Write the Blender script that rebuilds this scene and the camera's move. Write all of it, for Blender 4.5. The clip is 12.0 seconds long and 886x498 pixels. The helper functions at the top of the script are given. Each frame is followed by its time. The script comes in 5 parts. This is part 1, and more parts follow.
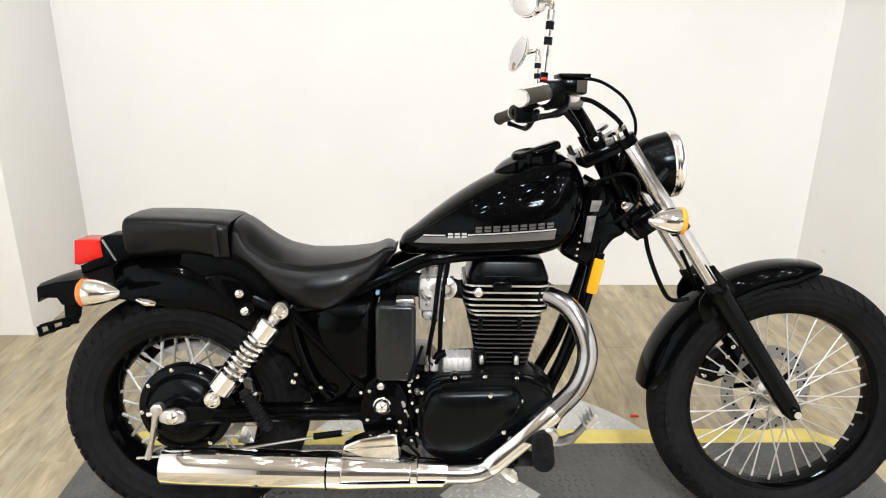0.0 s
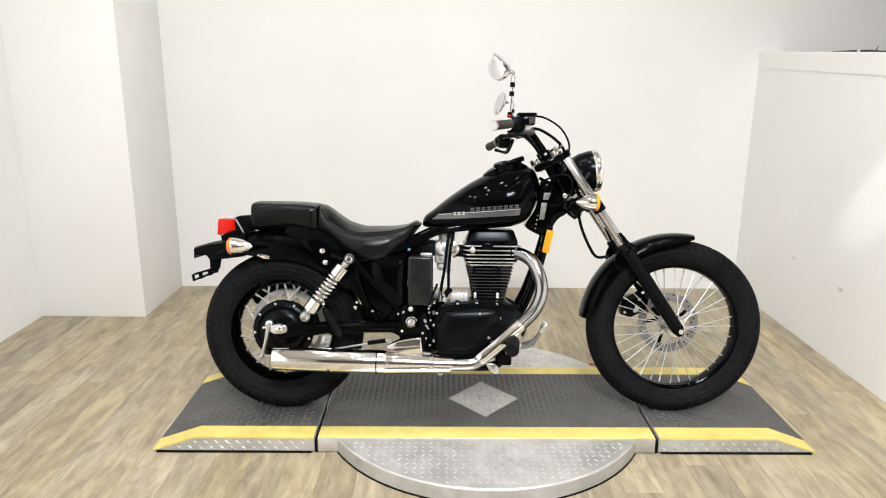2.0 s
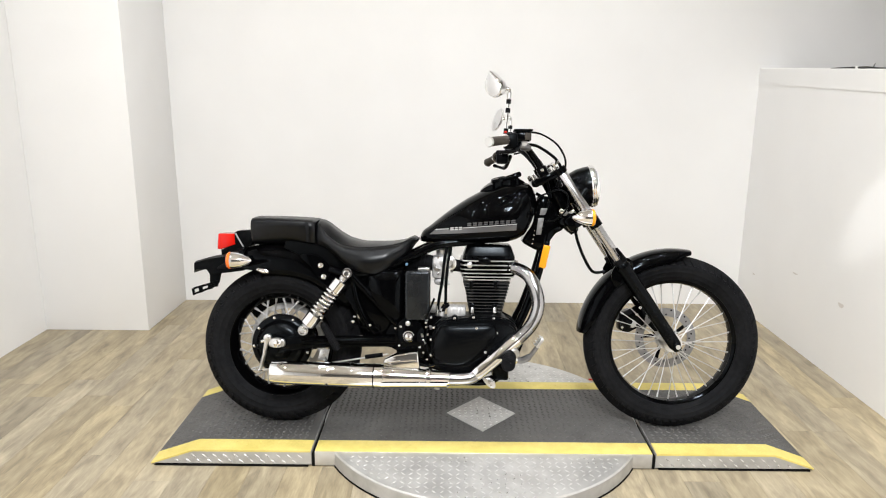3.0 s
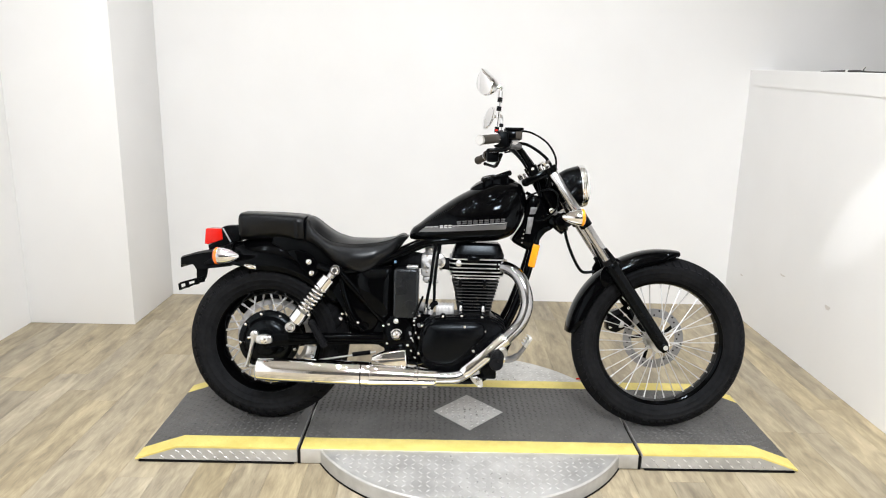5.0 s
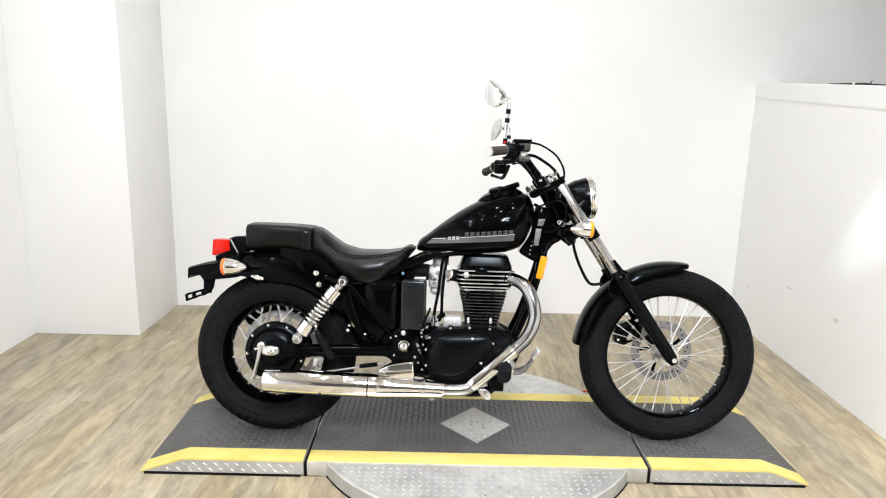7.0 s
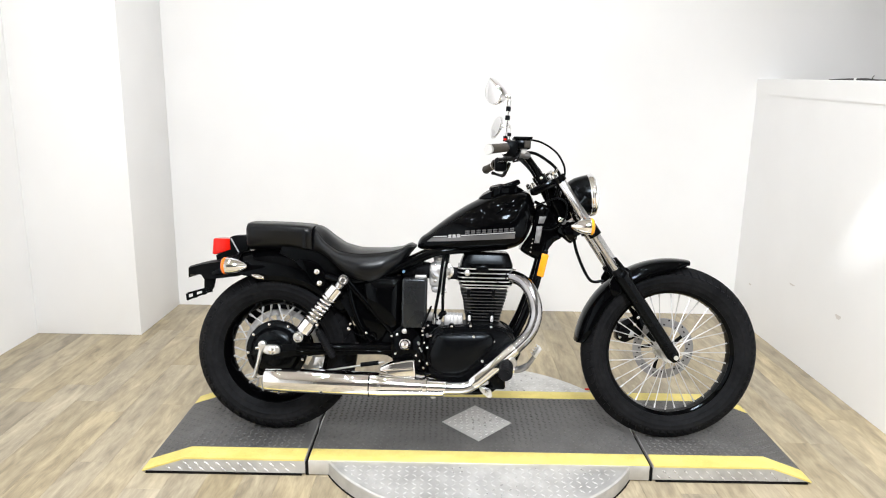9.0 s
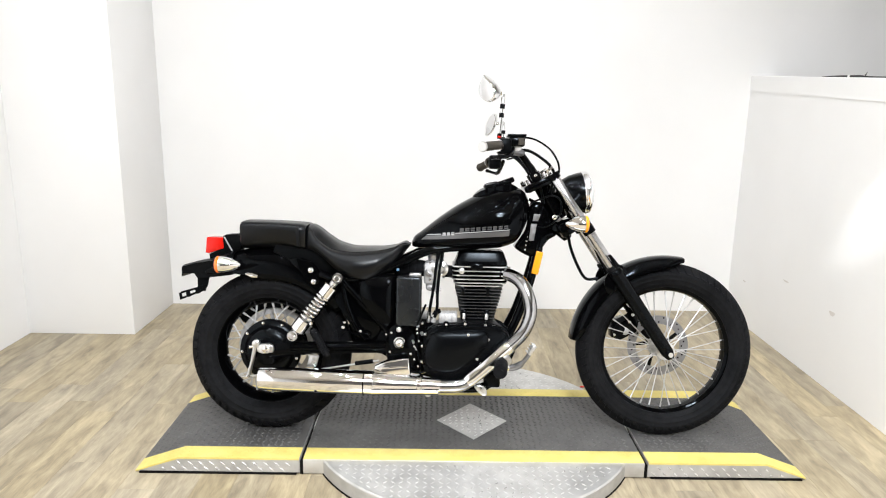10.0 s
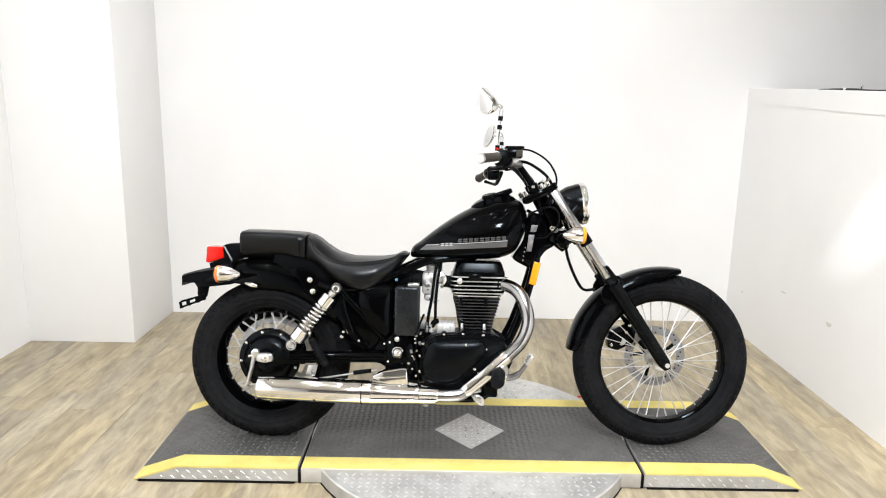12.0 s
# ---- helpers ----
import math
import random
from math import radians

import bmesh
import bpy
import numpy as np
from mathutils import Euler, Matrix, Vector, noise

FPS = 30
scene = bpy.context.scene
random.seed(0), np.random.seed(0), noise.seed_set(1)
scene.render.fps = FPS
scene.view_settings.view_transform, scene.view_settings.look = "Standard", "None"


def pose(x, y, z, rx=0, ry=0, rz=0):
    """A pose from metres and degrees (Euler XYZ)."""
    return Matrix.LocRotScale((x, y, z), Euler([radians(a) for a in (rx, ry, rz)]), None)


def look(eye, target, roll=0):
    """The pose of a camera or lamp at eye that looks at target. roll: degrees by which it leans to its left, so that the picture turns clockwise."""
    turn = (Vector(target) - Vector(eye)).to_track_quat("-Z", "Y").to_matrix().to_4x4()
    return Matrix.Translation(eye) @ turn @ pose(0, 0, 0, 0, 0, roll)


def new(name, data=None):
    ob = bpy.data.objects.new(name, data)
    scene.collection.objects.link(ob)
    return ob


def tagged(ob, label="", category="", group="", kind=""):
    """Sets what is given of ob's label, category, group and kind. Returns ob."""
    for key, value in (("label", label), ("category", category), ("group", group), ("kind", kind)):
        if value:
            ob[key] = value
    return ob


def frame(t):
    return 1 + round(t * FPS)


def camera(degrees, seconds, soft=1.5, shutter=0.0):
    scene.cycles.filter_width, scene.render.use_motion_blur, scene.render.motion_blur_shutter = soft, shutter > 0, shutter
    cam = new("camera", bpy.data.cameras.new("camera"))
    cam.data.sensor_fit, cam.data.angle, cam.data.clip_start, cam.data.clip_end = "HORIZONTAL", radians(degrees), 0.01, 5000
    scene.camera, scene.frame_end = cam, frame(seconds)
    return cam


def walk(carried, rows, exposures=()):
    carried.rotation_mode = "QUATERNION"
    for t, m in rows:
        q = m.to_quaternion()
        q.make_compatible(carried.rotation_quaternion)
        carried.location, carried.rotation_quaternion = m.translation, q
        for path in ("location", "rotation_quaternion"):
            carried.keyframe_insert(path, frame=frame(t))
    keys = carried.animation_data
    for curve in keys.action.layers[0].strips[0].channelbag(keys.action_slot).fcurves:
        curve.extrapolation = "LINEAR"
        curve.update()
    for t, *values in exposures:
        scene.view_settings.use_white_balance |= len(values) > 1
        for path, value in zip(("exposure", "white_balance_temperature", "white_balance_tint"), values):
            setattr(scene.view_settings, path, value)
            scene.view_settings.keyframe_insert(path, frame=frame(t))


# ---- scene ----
cam = camera(64.8, 12.0, 1.1)
PATH = [
    (0, (0.583, -1.475, 1.319), (0.642, 0.412, 0.657), 0.8),
    (0.1, (0.545, -1.52, 1.333), (0.634, 0.345, 0.615), 0.5),
    (0.3, (0.567, -1.662, 1.321), (0.637, 0.215, 0.632), 0.1),
    (0.5, (0.551, -1.777, 1.33), (0.621, 0.121, 0.699), 0.4),
    (0.7, (0.593, -1.905, 1.335), (0.605, 0.017, 0.782), 0.1),
    (1, (0.648, -2.054, 1.34), (0.643, -0.137, 0.77), 2.2),
    (1.2, (0.666, -2.146, 1.337), (0.617, -0.219, 0.806), 0.6),
    (1.5, (0.629, -2.28, 1.345), (0.643, -0.34, 0.858), 0.1),
    (1.7, (0.603, -2.381, 1.325), (0.641, -0.44, 0.843), 1.3),
    (2, (0.589, -2.454, 1.332), (0.601, -0.517, 0.833), 0.4),
    (2.5, (0.624, -2.474, 1.337), (0.604, -0.527, 0.879), 0.3),
    (4.5, (0.634, -2.46, 1.336), (0.666, -0.515, 0.873), 0.8),
    (5, (0.632, -2.46, 1.342), (0.649, -0.516, 0.873), 1.3),
    (5.5, (0.632, -2.453, 1.341), (0.637, -0.507, 0.88), 1.4),
    (6, (0.627, -2.454, 1.332), (0.635, -0.511, 0.86), 1.4),
    (6.5, (0.631, -2.452, 1.334), (0.651, -0.505, 0.878), 1.3),
    (7, (0.612, -2.454, 1.34), (0.622, -0.502, 0.903), 1.4),
    (9, (0.616, -2.45, 1.337), (0.621, -0.499, 0.896), 1.1),
    (9.5, (0.617, -2.445, 1.333), (0.626, -0.495, 0.889), 1.2),
    (10, (0.619, -2.444, 1.335), (0.638, -0.494, 0.889), 1.0),
    (10.5, (0.617, -2.447, 1.337), (0.635, -0.496, 0.898), 1.3),
    (11, (0.619, -2.452, 1.335), (0.635, -0.498, 0.905), 1.0),
    (11.5, (0.625, -2.453, 1.34), (0.646, -0.501, 0.907), 0.9),
    (12, (0.627, -2.462, 1.346), (0.644, -0.507, 0.924), 1.2),
]
EXPOSURES = [(0, -0.55, 6450, 10), (1.5, -0.66, 6400, 10), (2.7, -0.66, 6350, 10), (5, -0.59, 6200, 10), (7, -0.52, 6150, 10), (9, -0.46, 6150, 10), (12, -0.46, 6200, 10)]
walk(cam, [(t, look(eye, target, roll)) for t, eye, target, roll in PATH], EXPOSURES)

# ---- world and lamps ----
world = bpy.data.worlds.new("indoors")
scene.world = world
world.use_nodes = True
world.node_tree.nodes["Background"].inputs[0].default_value = (0.9, 0.95, 1.0, 1)
world.node_tree.nodes["Background"].inputs[1].default_value = 0.02

CEIL = 3.4


def lamp(name, x, y, sx, sy, watts, colour=(1, 0.99, 0.975), turn=0):
    data = bpy.data.lights.new(name, "AREA")
    data.shape, data.size, data.size_y, data.energy, data.color = "RECTANGLE", sx, sy, watts, colour
    ob = new(name, data)
    ob.matrix_world = pose(x, y, CEIL - 0.05, 0, 0, turn)
    return ob


STRIPS = [(0.9, -3.0), (1.0, -3.35), (0.9, -3.7), (1.0, -4.05)]
SPOTS = [(-0.95 + 0.62 * i + 0.16 * (j % 2), -0.15 - 0.85 * j + 0.22 * (i % 2)) for j in range(3) for i in range(6)]
for x, y in STRIPS:
    lamp("strip_light", x, y, 0.6, 0.07, 104)
for x, y in SPOTS:
    lamp("spot_light", x, y, 0.055, 0.055, 7.4)

# Assumed spot, added to put the bright patch on the partition.
data = bpy.data.lights.new("assumed_wall_spot", "SPOT")
data.energy, data.spot_size, data.spot_blend, data.shadow_soft_size, data.color = 440, radians(5.2), 0.7, 0.03, (1, 0.99, 0.975)
new("assumed_wall_spot", data).matrix_world = look((1.15, -2.0, CEIL - 0.16), (2.45, 0.40, 0.86))

# ---- materials ----


def mat(name, colour, rough=0.5, metal=0.0, coat=0.0, spec=0.5):
    m = bpy.data.materials.new(name)
    m.use_nodes = True
    p = m.node_tree.nodes["Principled BSDF"]
    p.inputs["Base Color"].default_value = (*colour, 1)
    p.inputs["Roughness"].default_value = rough
    p.inputs["Metallic"].default_value = metal
    p.inputs["Coat Weight"].default_value = coat
    p.inputs["Coat Roughness"].default_value = 0.03
    p.inputs["Specular IOR Level"].default_value = spec
    return m


def nodes_of(m):
    return m.node_tree.nodes, m.node_tree.links, m.node_tree.nodes["Principled BSDF"]


def vary(m, dark, light, scale, detail=6.0, stretch=(1, 1, 1), bump=0.0, bump_scale=None, rough=None, coords="Object"):
    """Two-scale variation of colour, roughness and relief."""
    n, l, p = nodes_of(m)
    tc, mp = n.new("ShaderNodeTexCoord"), n.new("ShaderNodeMapping")
    mp.inputs["Scale"].default_value = stretch
    l.new(tc.outputs[coords], mp.inputs["Vector"])
    a, b = n.new("ShaderNodeTexNoise"), n.new("ShaderNodeTexNoise")
    a.inputs["Scale"].default_value, a.inputs["Detail"].default_value = scale, detail
    b.inputs["Scale"].default_value, b.inputs["Detail"].default_value = scale * 0.13, 3
    mix, ramp = n.new("ShaderNodeMath"), n.new("ShaderNodeValToRGB")
    mix.operation = "MULTIPLY_ADD"
    mix.inputs[1].default_value = 0.5
    half = n.new("ShaderNodeMath")
    half.operation = "MULTIPLY"
    half.inputs[1].default_value = 0.5
    l.new(mp.outputs[0], a.inputs["Vector"])
    l.new(mp.outputs[0], b.inputs["Vector"])
    l.new(b.outputs["Fac"], half.inputs[0])
    l.new(a.outputs["Fac"], mix.inputs[0])
    l.new(half.outputs[0], mix.inputs[2])
    ramp.color_ramp.elements[0].position, ramp.color_ramp.elements[1].position = 0.34, 0.66
    ramp.color_ramp.elements[0].color, ramp.color_ramp.elements[1].color = (*dark, 1), (*light, 1)
    l.new(mix.outputs[0], ramp.inputs[0])
    l.new(ramp.outputs[0], p.inputs["Base Color"])
    if rough:
        mr = n.new("ShaderNodeMapRange")
        mr.inputs[1].default_value, mr.inputs[2].default_value = 0.3, 0.7
        mr.inputs[3].default_value, mr.inputs[4].default_value = rough
        l.new(mix.outputs[0], mr.inputs[0])
        l.new(mr.outputs[0], p.inputs["Roughness"])
    if bump:
        c, bp = n.new("ShaderNodeTexNoise"), n.new("ShaderNodeBump")
        c.inputs["Scale"].default_value = bump_scale or scale * 3
        c.inputs["Detail"].default_value = 4
        bp.inputs["Strength"].default_value, bp.inputs["Distance"].default_value = bump, 0.002
        l.new(mp.outputs[0], c.inputs["Vector"])
        l.new(c.outputs["Fac"], bp.inputs["Height"])
        l.new(bp.outputs[0], p.inputs["Normal"])
    return m


def plank_material():
    m = mat("vinyl_plank", (0.4, 0.3, 0.2), 0.42)
    n, l, p = nodes_of(m)
    tc, info = n.new("ShaderNodeTexCoord"), n.new("ShaderNodeObjectInfo")
    off, add = n.new("ShaderNodeVectorMath"), n.new("ShaderNodeVectorMath")
    off.operation = "SCALE"
    off.inputs[0].default_value = (3.1, 17.0, 5.0)
    l.new(info.outputs["Random"], off.inputs["Scale"])
    l.new(tc.outputs["Object"], add.inputs[0])
    l.new(off.outputs[0], add.inputs[1])
    mp = n.new("ShaderNodeMapping")
    mp.inputs["Scale"].default_value = (12, 1.7, 1)
    l.new(add.outputs[0], mp.inputs[0])
    grain, fine = n.new("ShaderNodeTexNoise"), n.new("ShaderNodeTexNoise")
    grain.inputs["Scale"].default_value, grain.inputs["Detail"].default_value, grain.inputs["Distortion"].default_value = 2.2, 5, 0.5
    fine.inputs["Scale"].default_value, fine.inputs["Detail"].default_value = 14, 6
    l.new(mp.outputs[0], grain.inputs["Vector"])
    l.new(mp.outputs[0], fine.inputs["Vector"])
    ramp = n.new("ShaderNodeValToRGB")
    e = ramp.color_ramp.elements
    e[0].position, e[0].color = 0.33, (0.180, 0.152, 0.108, 1)
    e[1].position, e[1].color = 0.66, (0.485, 0.418, 0.290, 1)
    mid = e.new(0.5)
    mid.color = (0.340, 0.289, 0.199, 1)
    mixf = n.new("ShaderNodeMath")
    mixf.operation = "MULTIPLY_ADD"
    mixf.inputs[1].default_value = 0.22
    sub = n.new("ShaderNodeMath")
    sub.operation = "MULTIPLY"
    sub.inputs[1].default_value = 0.78
    blot, bmap = n.new("ShaderNodeTexNoise"), n.new("ShaderNodeMapping")
    bmap.inputs["Scale"].default_value = (11, 3.0, 1)
    blot.inputs["Scale"].default_value, blot.inputs["Detail"].default_value, blot.inputs["Distortion"].default_value = 1.6, 3, 1.2
    l.new(add.outputs[0], bmap.inputs[0])
    l.new(bmap.outputs[0], blot.inputs["Vector"])
    both = n.new("ShaderNodeMath")
    both.operation = "ADD"
    halve = n.new("ShaderNodeMath")
    halve.operation = "MULTIPLY"
    halve.inputs[1].default_value = 0.5
    l.new(grain.outputs["Fac"], both.inputs[0])
    l.new(blot.outputs["Fac"], both.inputs[1])
    l.new(both.outputs[0], halve.inputs[0])
    l.new(halve.outputs[0], sub.inputs[0])
    l.new(fine.outputs["Fac"], mixf.inputs[0])
    l.new(sub.outputs[0], mixf.inputs[2])
    l.new(mixf.outputs[0], ramp.inputs[0])
    hsv = n.new("ShaderNodeHueSaturation")
    mr = n.new("ShaderNodeMapRange")
    mr.inputs[3].default_value, mr.inputs[4].default_value = 0.87, 1.13
    l.new(info.outputs["Random"], mr.inputs[0])
    wob, sat = n.new("ShaderNodeMath"), n.new("ShaderNodeMapRange")
    wob.operation = "PINGPONG"
    wob.inputs[1].default_value = 0.13
    sat.inputs[2].default_value, sat.inputs[3].default_value, sat.inputs[4].default_value = 0.13, 0.92, 1.18
    l.new(info.outputs["Random"], wob.inputs[0])
    l.new(wob.outputs[0], sat.inputs[0])
    l.new(sat.outputs[0], hsv.inputs["Saturation"])
    l.new(mr.outputs[0], hsv.inputs["Value"])
    l.new(ramp.outputs[0], hsv.inputs["Color"])
    l.new(hsv.outputs[0], p.inputs["Base Color"])
    rr = n.new("ShaderNodeMapRange")
    rr.inputs[3].default_value, rr.inputs[4].default_value = 0.34, 0.55
    l.new(fine.outputs["Fac"], rr.inputs[0])
    l.new(rr.outputs[0], p.inputs["Roughness"])
    bp = n.new("ShaderNodeBump")
    bp.inputs["Strength"].default_value, bp.inputs["Distance"].default_value = 0.12, 0.001
    l.new(fine.outputs["Fac"], bp.inputs["Height"])
    l.new(bp.outputs[0], p.inputs["Normal"])
    return m


PAINT_WALL = vary(mat("wall_paint", (0.8, 0.78, 0.75), 0.55), (0.825, 0.822, 0.817), (0.865, 0.863, 0.86), 3, bump=0.12, bump_scale=160, rough=(0.5, 0.62))
CEIL_PAINT = vary(mat("ceiling_paint", (0.05, 0.05, 0.05), 0.9), (0.47, 0.44, 0.39), (0.52, 0.49, 0.44), 4, bump=0.1)
DARK_PAINT = vary(mat("dark_wall_paint", (0.1, 0.1, 0.1), 0.7), (0.10, 0.095, 0.09), (0.13, 0.125, 0.115), 4, bump=0.1)
GAP_DARK = mat("floor_joint", (0.22, 0.185, 0.13), 0.8)
PLANK = plank_material()
DECK_BLACK = vary(mat("deck_black", (0.05, 0.05, 0.05), 0.5), (0.040, 0.0395, 0.0385), (0.105, 0.103, 0.100), 9, bump=0.1, rough=(0.38, 0.62))
# Lug colour lighter than the plate: worn paint plus glints put into it.
DECK_WORN_GLINT = vary(mat("deck_worn_glint", (0.1, 0.1, 0.1), 0.4, 0.3), (0.045, 0.0445, 0.0435), (0.15, 0.148, 0.144), 8, bump=0.1, rough=(0.38, 0.6))
YELLOW = vary(mat("yellow_paint", (0.75, 0.5, 0.03), 0.5), (0.60, 0.49, 0.12), (0.77, 0.645, 0.20), 18, bump=0.08, rough=(0.4, 0.6))
DULL = vary(mat("dull_steel_plate", (0.4, 0.39, 0.38), 0.5, 0.35), (0.36, 0.355, 0.345), (0.54, 0.535, 0.52), 22, bump=0.1, rough=(0.4, 0.6))
BRIGHT = vary(mat("rubbed_steel", (0.75, 0.74, 0.73), 0.3, 0.75), (0.66, 0.655, 0.645), (0.84, 0.835, 0.82), 40, rough=(0.22, 0.4))
STEEL = vary(mat("tread_plate", (0.6, 0.59, 0.57), 0.38, 0.6), (0.42, 0.415, 0.405), (0.70, 0.695, 0.68), 14, bump=0.1, rough=(0.28, 0.5))
GLOSS = mat("black_gloss_paint", (0.0010, 0.0010, 0.0012), 0.05, 0, 0, 0.09)
SATIN = vary(mat("black_satin", (0.003, 0.003, 0.0032), 0.25, 0, 0, 0.10), (0.0010, 0.0012, 0.0014), (0.003, 0.003, 0.0033), 60, bump=0.04, rough=(0.12, 0.19))
PLASTIC = vary(mat("black_plastic", (0.01, 0.01, 0.01), 0.42, 0, 0, 0.045), (0.0012, 0.0015, 0.0017), (0.004, 0.004, 0.0043), 80, bump=0.1, rough=(0.28, 0.4))
COVER = vary(mat("grey_satin_cover", (0.035, 0.036, 0.04), 0.24, 0, 0, 0.40), (0.008, 0.0083, 0.0090), (0.013, 0.0134, 0.0145), 20, bump=0.02, rough=(0.21, 0.26))
VINYL = vary(mat("seat_vinyl", (0.018, 0.018, 0.02), 0.42, 0, 0.34, 0.10), (0.001, 0.001, 0.0014), (0.0018, 0.0018, 0.0023), 40, bump=0.05, bump_scale=900, rough=(0.36, 0.44))
VINYL.node_tree.nodes["Principled BSDF"].inputs["Coat Roughness"].default_value = 0.24
GRIP = vary(mat("grip_rubber", (0.05, 0.042, 0.034), 0.6, 0, 0, 0.2), (0.03, 0.026, 0.021), (0.06, 0.052, 0.042), 60, bump=0.3, bump_scale=300, rough=(0.5, 0.7))
RUBBER = vary(mat("tyre_rubber", (0.022, 0.022, 0.023), 0.46, 0, 0, 0.06), (0.004, 0.004, 0.0045), (0.0125, 0.0125, 0.0137), 60, bump=0.5, bump_scale=240, rough=(0.5, 0.75))
CHROME = mat("chrome", (0.86, 0.86, 0.87), 0.06, 1.0)
ROCKER = vary(mat("satin_engine_enamel", (0.004, 0.004, 0.0045), 0.28, 0, 0, 0.14), (0.0010, 0.0012, 0.0015), (0.0025, 0.0025, 0.003), 50, bump=0.03, rough=(0.22, 0.28))
# Grey that holds the highlights along the black cylinder fins.
FIN = mat("fin_highlight_grey", (0.085, 0.085, 0.09), 0.30, 0.8, 0, 0.5)
PIPE = vary(mat("heat_tinted_chrome", (0.5, 0.5, 0.52), 0.12, 1.0), (0.24, 0.24, 0.26), (0.50, 0.50, 0.51), 9, bump=0.02, rough=(0.07, 0.2))
SPOKE = mat("spoke_steel", (0.58, 0.58, 0.59), 0.50, 0.75)
FORK = mat("fork_chrome", (0.62, 0.62, 0.64), 0.24, 1.0)
DISC = vary(mat("brake_disc_steel", (0.4, 0.4, 0.41), 0.4, 0.9), (0.22, 0.22, 0.228), (0.33, 0.33, 0.34), 30, bump=0.05, rough=(0.35, 0.5))
PALE_LABEL = vary(mat("pale_label", (0.4, 0.4, 0.4), 0.4), (0.07, 0.07, 0.073), (0.22, 0.22, 0.225), 60, rough=(0.3, 0.5))
BLUE = mat("blue_plastic", (0.12, 0.24, 0.38), 0.35)
ALU = vary(mat("aluminium", (0.66, 0.66, 0.66), 0.3, 1.0), (0.58, 0.58, 0.58), (0.74, 0.74, 0.74), 40, bump=0.05, rough=(0.24, 0.38))
CAST = vary(mat("cast_alloy", (0.5, 0.5, 0.5), 0.5, 0.55), (0.40, 0.40, 0.405), (0.64, 0.64, 0.645), 70, bump=0.3, rough=(0.42, 0.62))
AMBER = mat("amber_lens", (0.80, 0.32, 0.008), 0.18, 0, 0.1, 0.4)
ORANGE = mat("orange_lens", (0.85, 0.16, 0.01), 0.15, 0, 0.5)
RED = mat("red_lens", (0.55, 0.008, 0.003), 0.16, 0, 0.0, 0.3)
STRIPE_GREY = mat("stripe_grey", (0.10, 0.10, 0.104), 0.3, 0.4, 0.6)
STRIPE_PALE = mat("stripe_pale", (0.42, 0.42, 0.43), 0.3, 0.3, 0.6)
BADGE = mat("badge_grey", (0.085, 0.085, 0.088), 0.3, 0.4, 0.6)
SCUFF = mat("scuff_grey", (0.66, 0.63, 0.60), 0.7)
LENS = mat("clear_lens", (0.85, 0.86, 0.88), 0.05, 0.2, 0.5)
MIRROR = mat("mirror_glass", (0.9, 0.9, 0.92), 0.02, 1.0)
for m in (GLOSS, SATIN, PLASTIC, ROCKER, COVER, VINYL, RUBBER):
    nodes_of(m)[2].inputs["Specular Tint"].default_value = (0.80, 0.91, 1.0, 1)

# ---- mesh helpers ----


def part(name, bm, material, parent, label="", sharp=38, smooth=True, kind=""):
    me = bpy.data.meshes.new(name)
    if isinstance(bm, tuple):
        me.from_pydata(bm[0], [], bm[1])
    else:
        bmesh.ops.recalc_face_normals(bm, faces=bm.faces)
        bm.to_mesh(me)
        bm.free()
    if smooth:
        me.shade_smooth()
        me.set_sharp_from_angle(angle=radians(sharp))
    me.materials.append(material)
    ob = new(name, me)
    if parent:
        ob.parent = parent
    if label:
        ob["label"] = label
    if kind:
        ob["kind"] = kind
    return ob


def box(bm, c, s, bev=0.0, rot=None, seg=2):
    m = Matrix.Translation(c) @ (rot or Matrix()) @ Matrix.Diagonal((*s, 1))
    made = bmesh.ops.create_cube(bm, size=1, matrix=m)["verts"]
    if bev:
        edges = list({e for v in made for e in v.link_edges})
        bmesh.ops.bevel(bm, geom=edges, offset=bev, segments=seg, affect="EDGES", profile=0.5)
    return bm


def bbox(x0, x1, y0, y1, z0, z1, bev=0.0):
    return box(bmesh.new(), ((x0 + x1) / 2, (y0 + y1) / 2, (z0 + z1) / 2), (x1 - x0, y1 - y0, z1 - z0), bev)


def smooth(pts, n=4):
    """Catmull-Rom curve through the points."""
    p = [Vector(q) for q in pts]
    p = [2 * p[0] - p[1]] + p + [2 * p[-1] - p[-2]]
    out = []
    for i in range(1, len(p) - 2):
        a, b, c, d = p[i - 1:i + 3]
        for k in range(n):
            t = k / n
            out.append(0.5 * (2 * b + (c - a) * t + (2 * a - 5 * b + 4 * c - d) * t * t + (3 * b - a - 3 * c + d) * t ** 3))
    return out + [p[-2]]


def loft(bm, rings, caps=True, closed=False):
    vs = [[bm.verts.new(q) for q in r] for r in rings]
    n = len(vs[0])
    pairs = list(zip(vs, vs[1:])) + ([(vs[-1], vs[0])] if closed else [])
    for a, b in pairs:
        for i in range(n):
            j = (i + 1) % n
            bm.faces.new((a[i], a[j], b[j], b[i]))
    if caps and not closed:
        bm.faces.new(vs[0])
        bm.faces.new(vs[-1])
    return bm


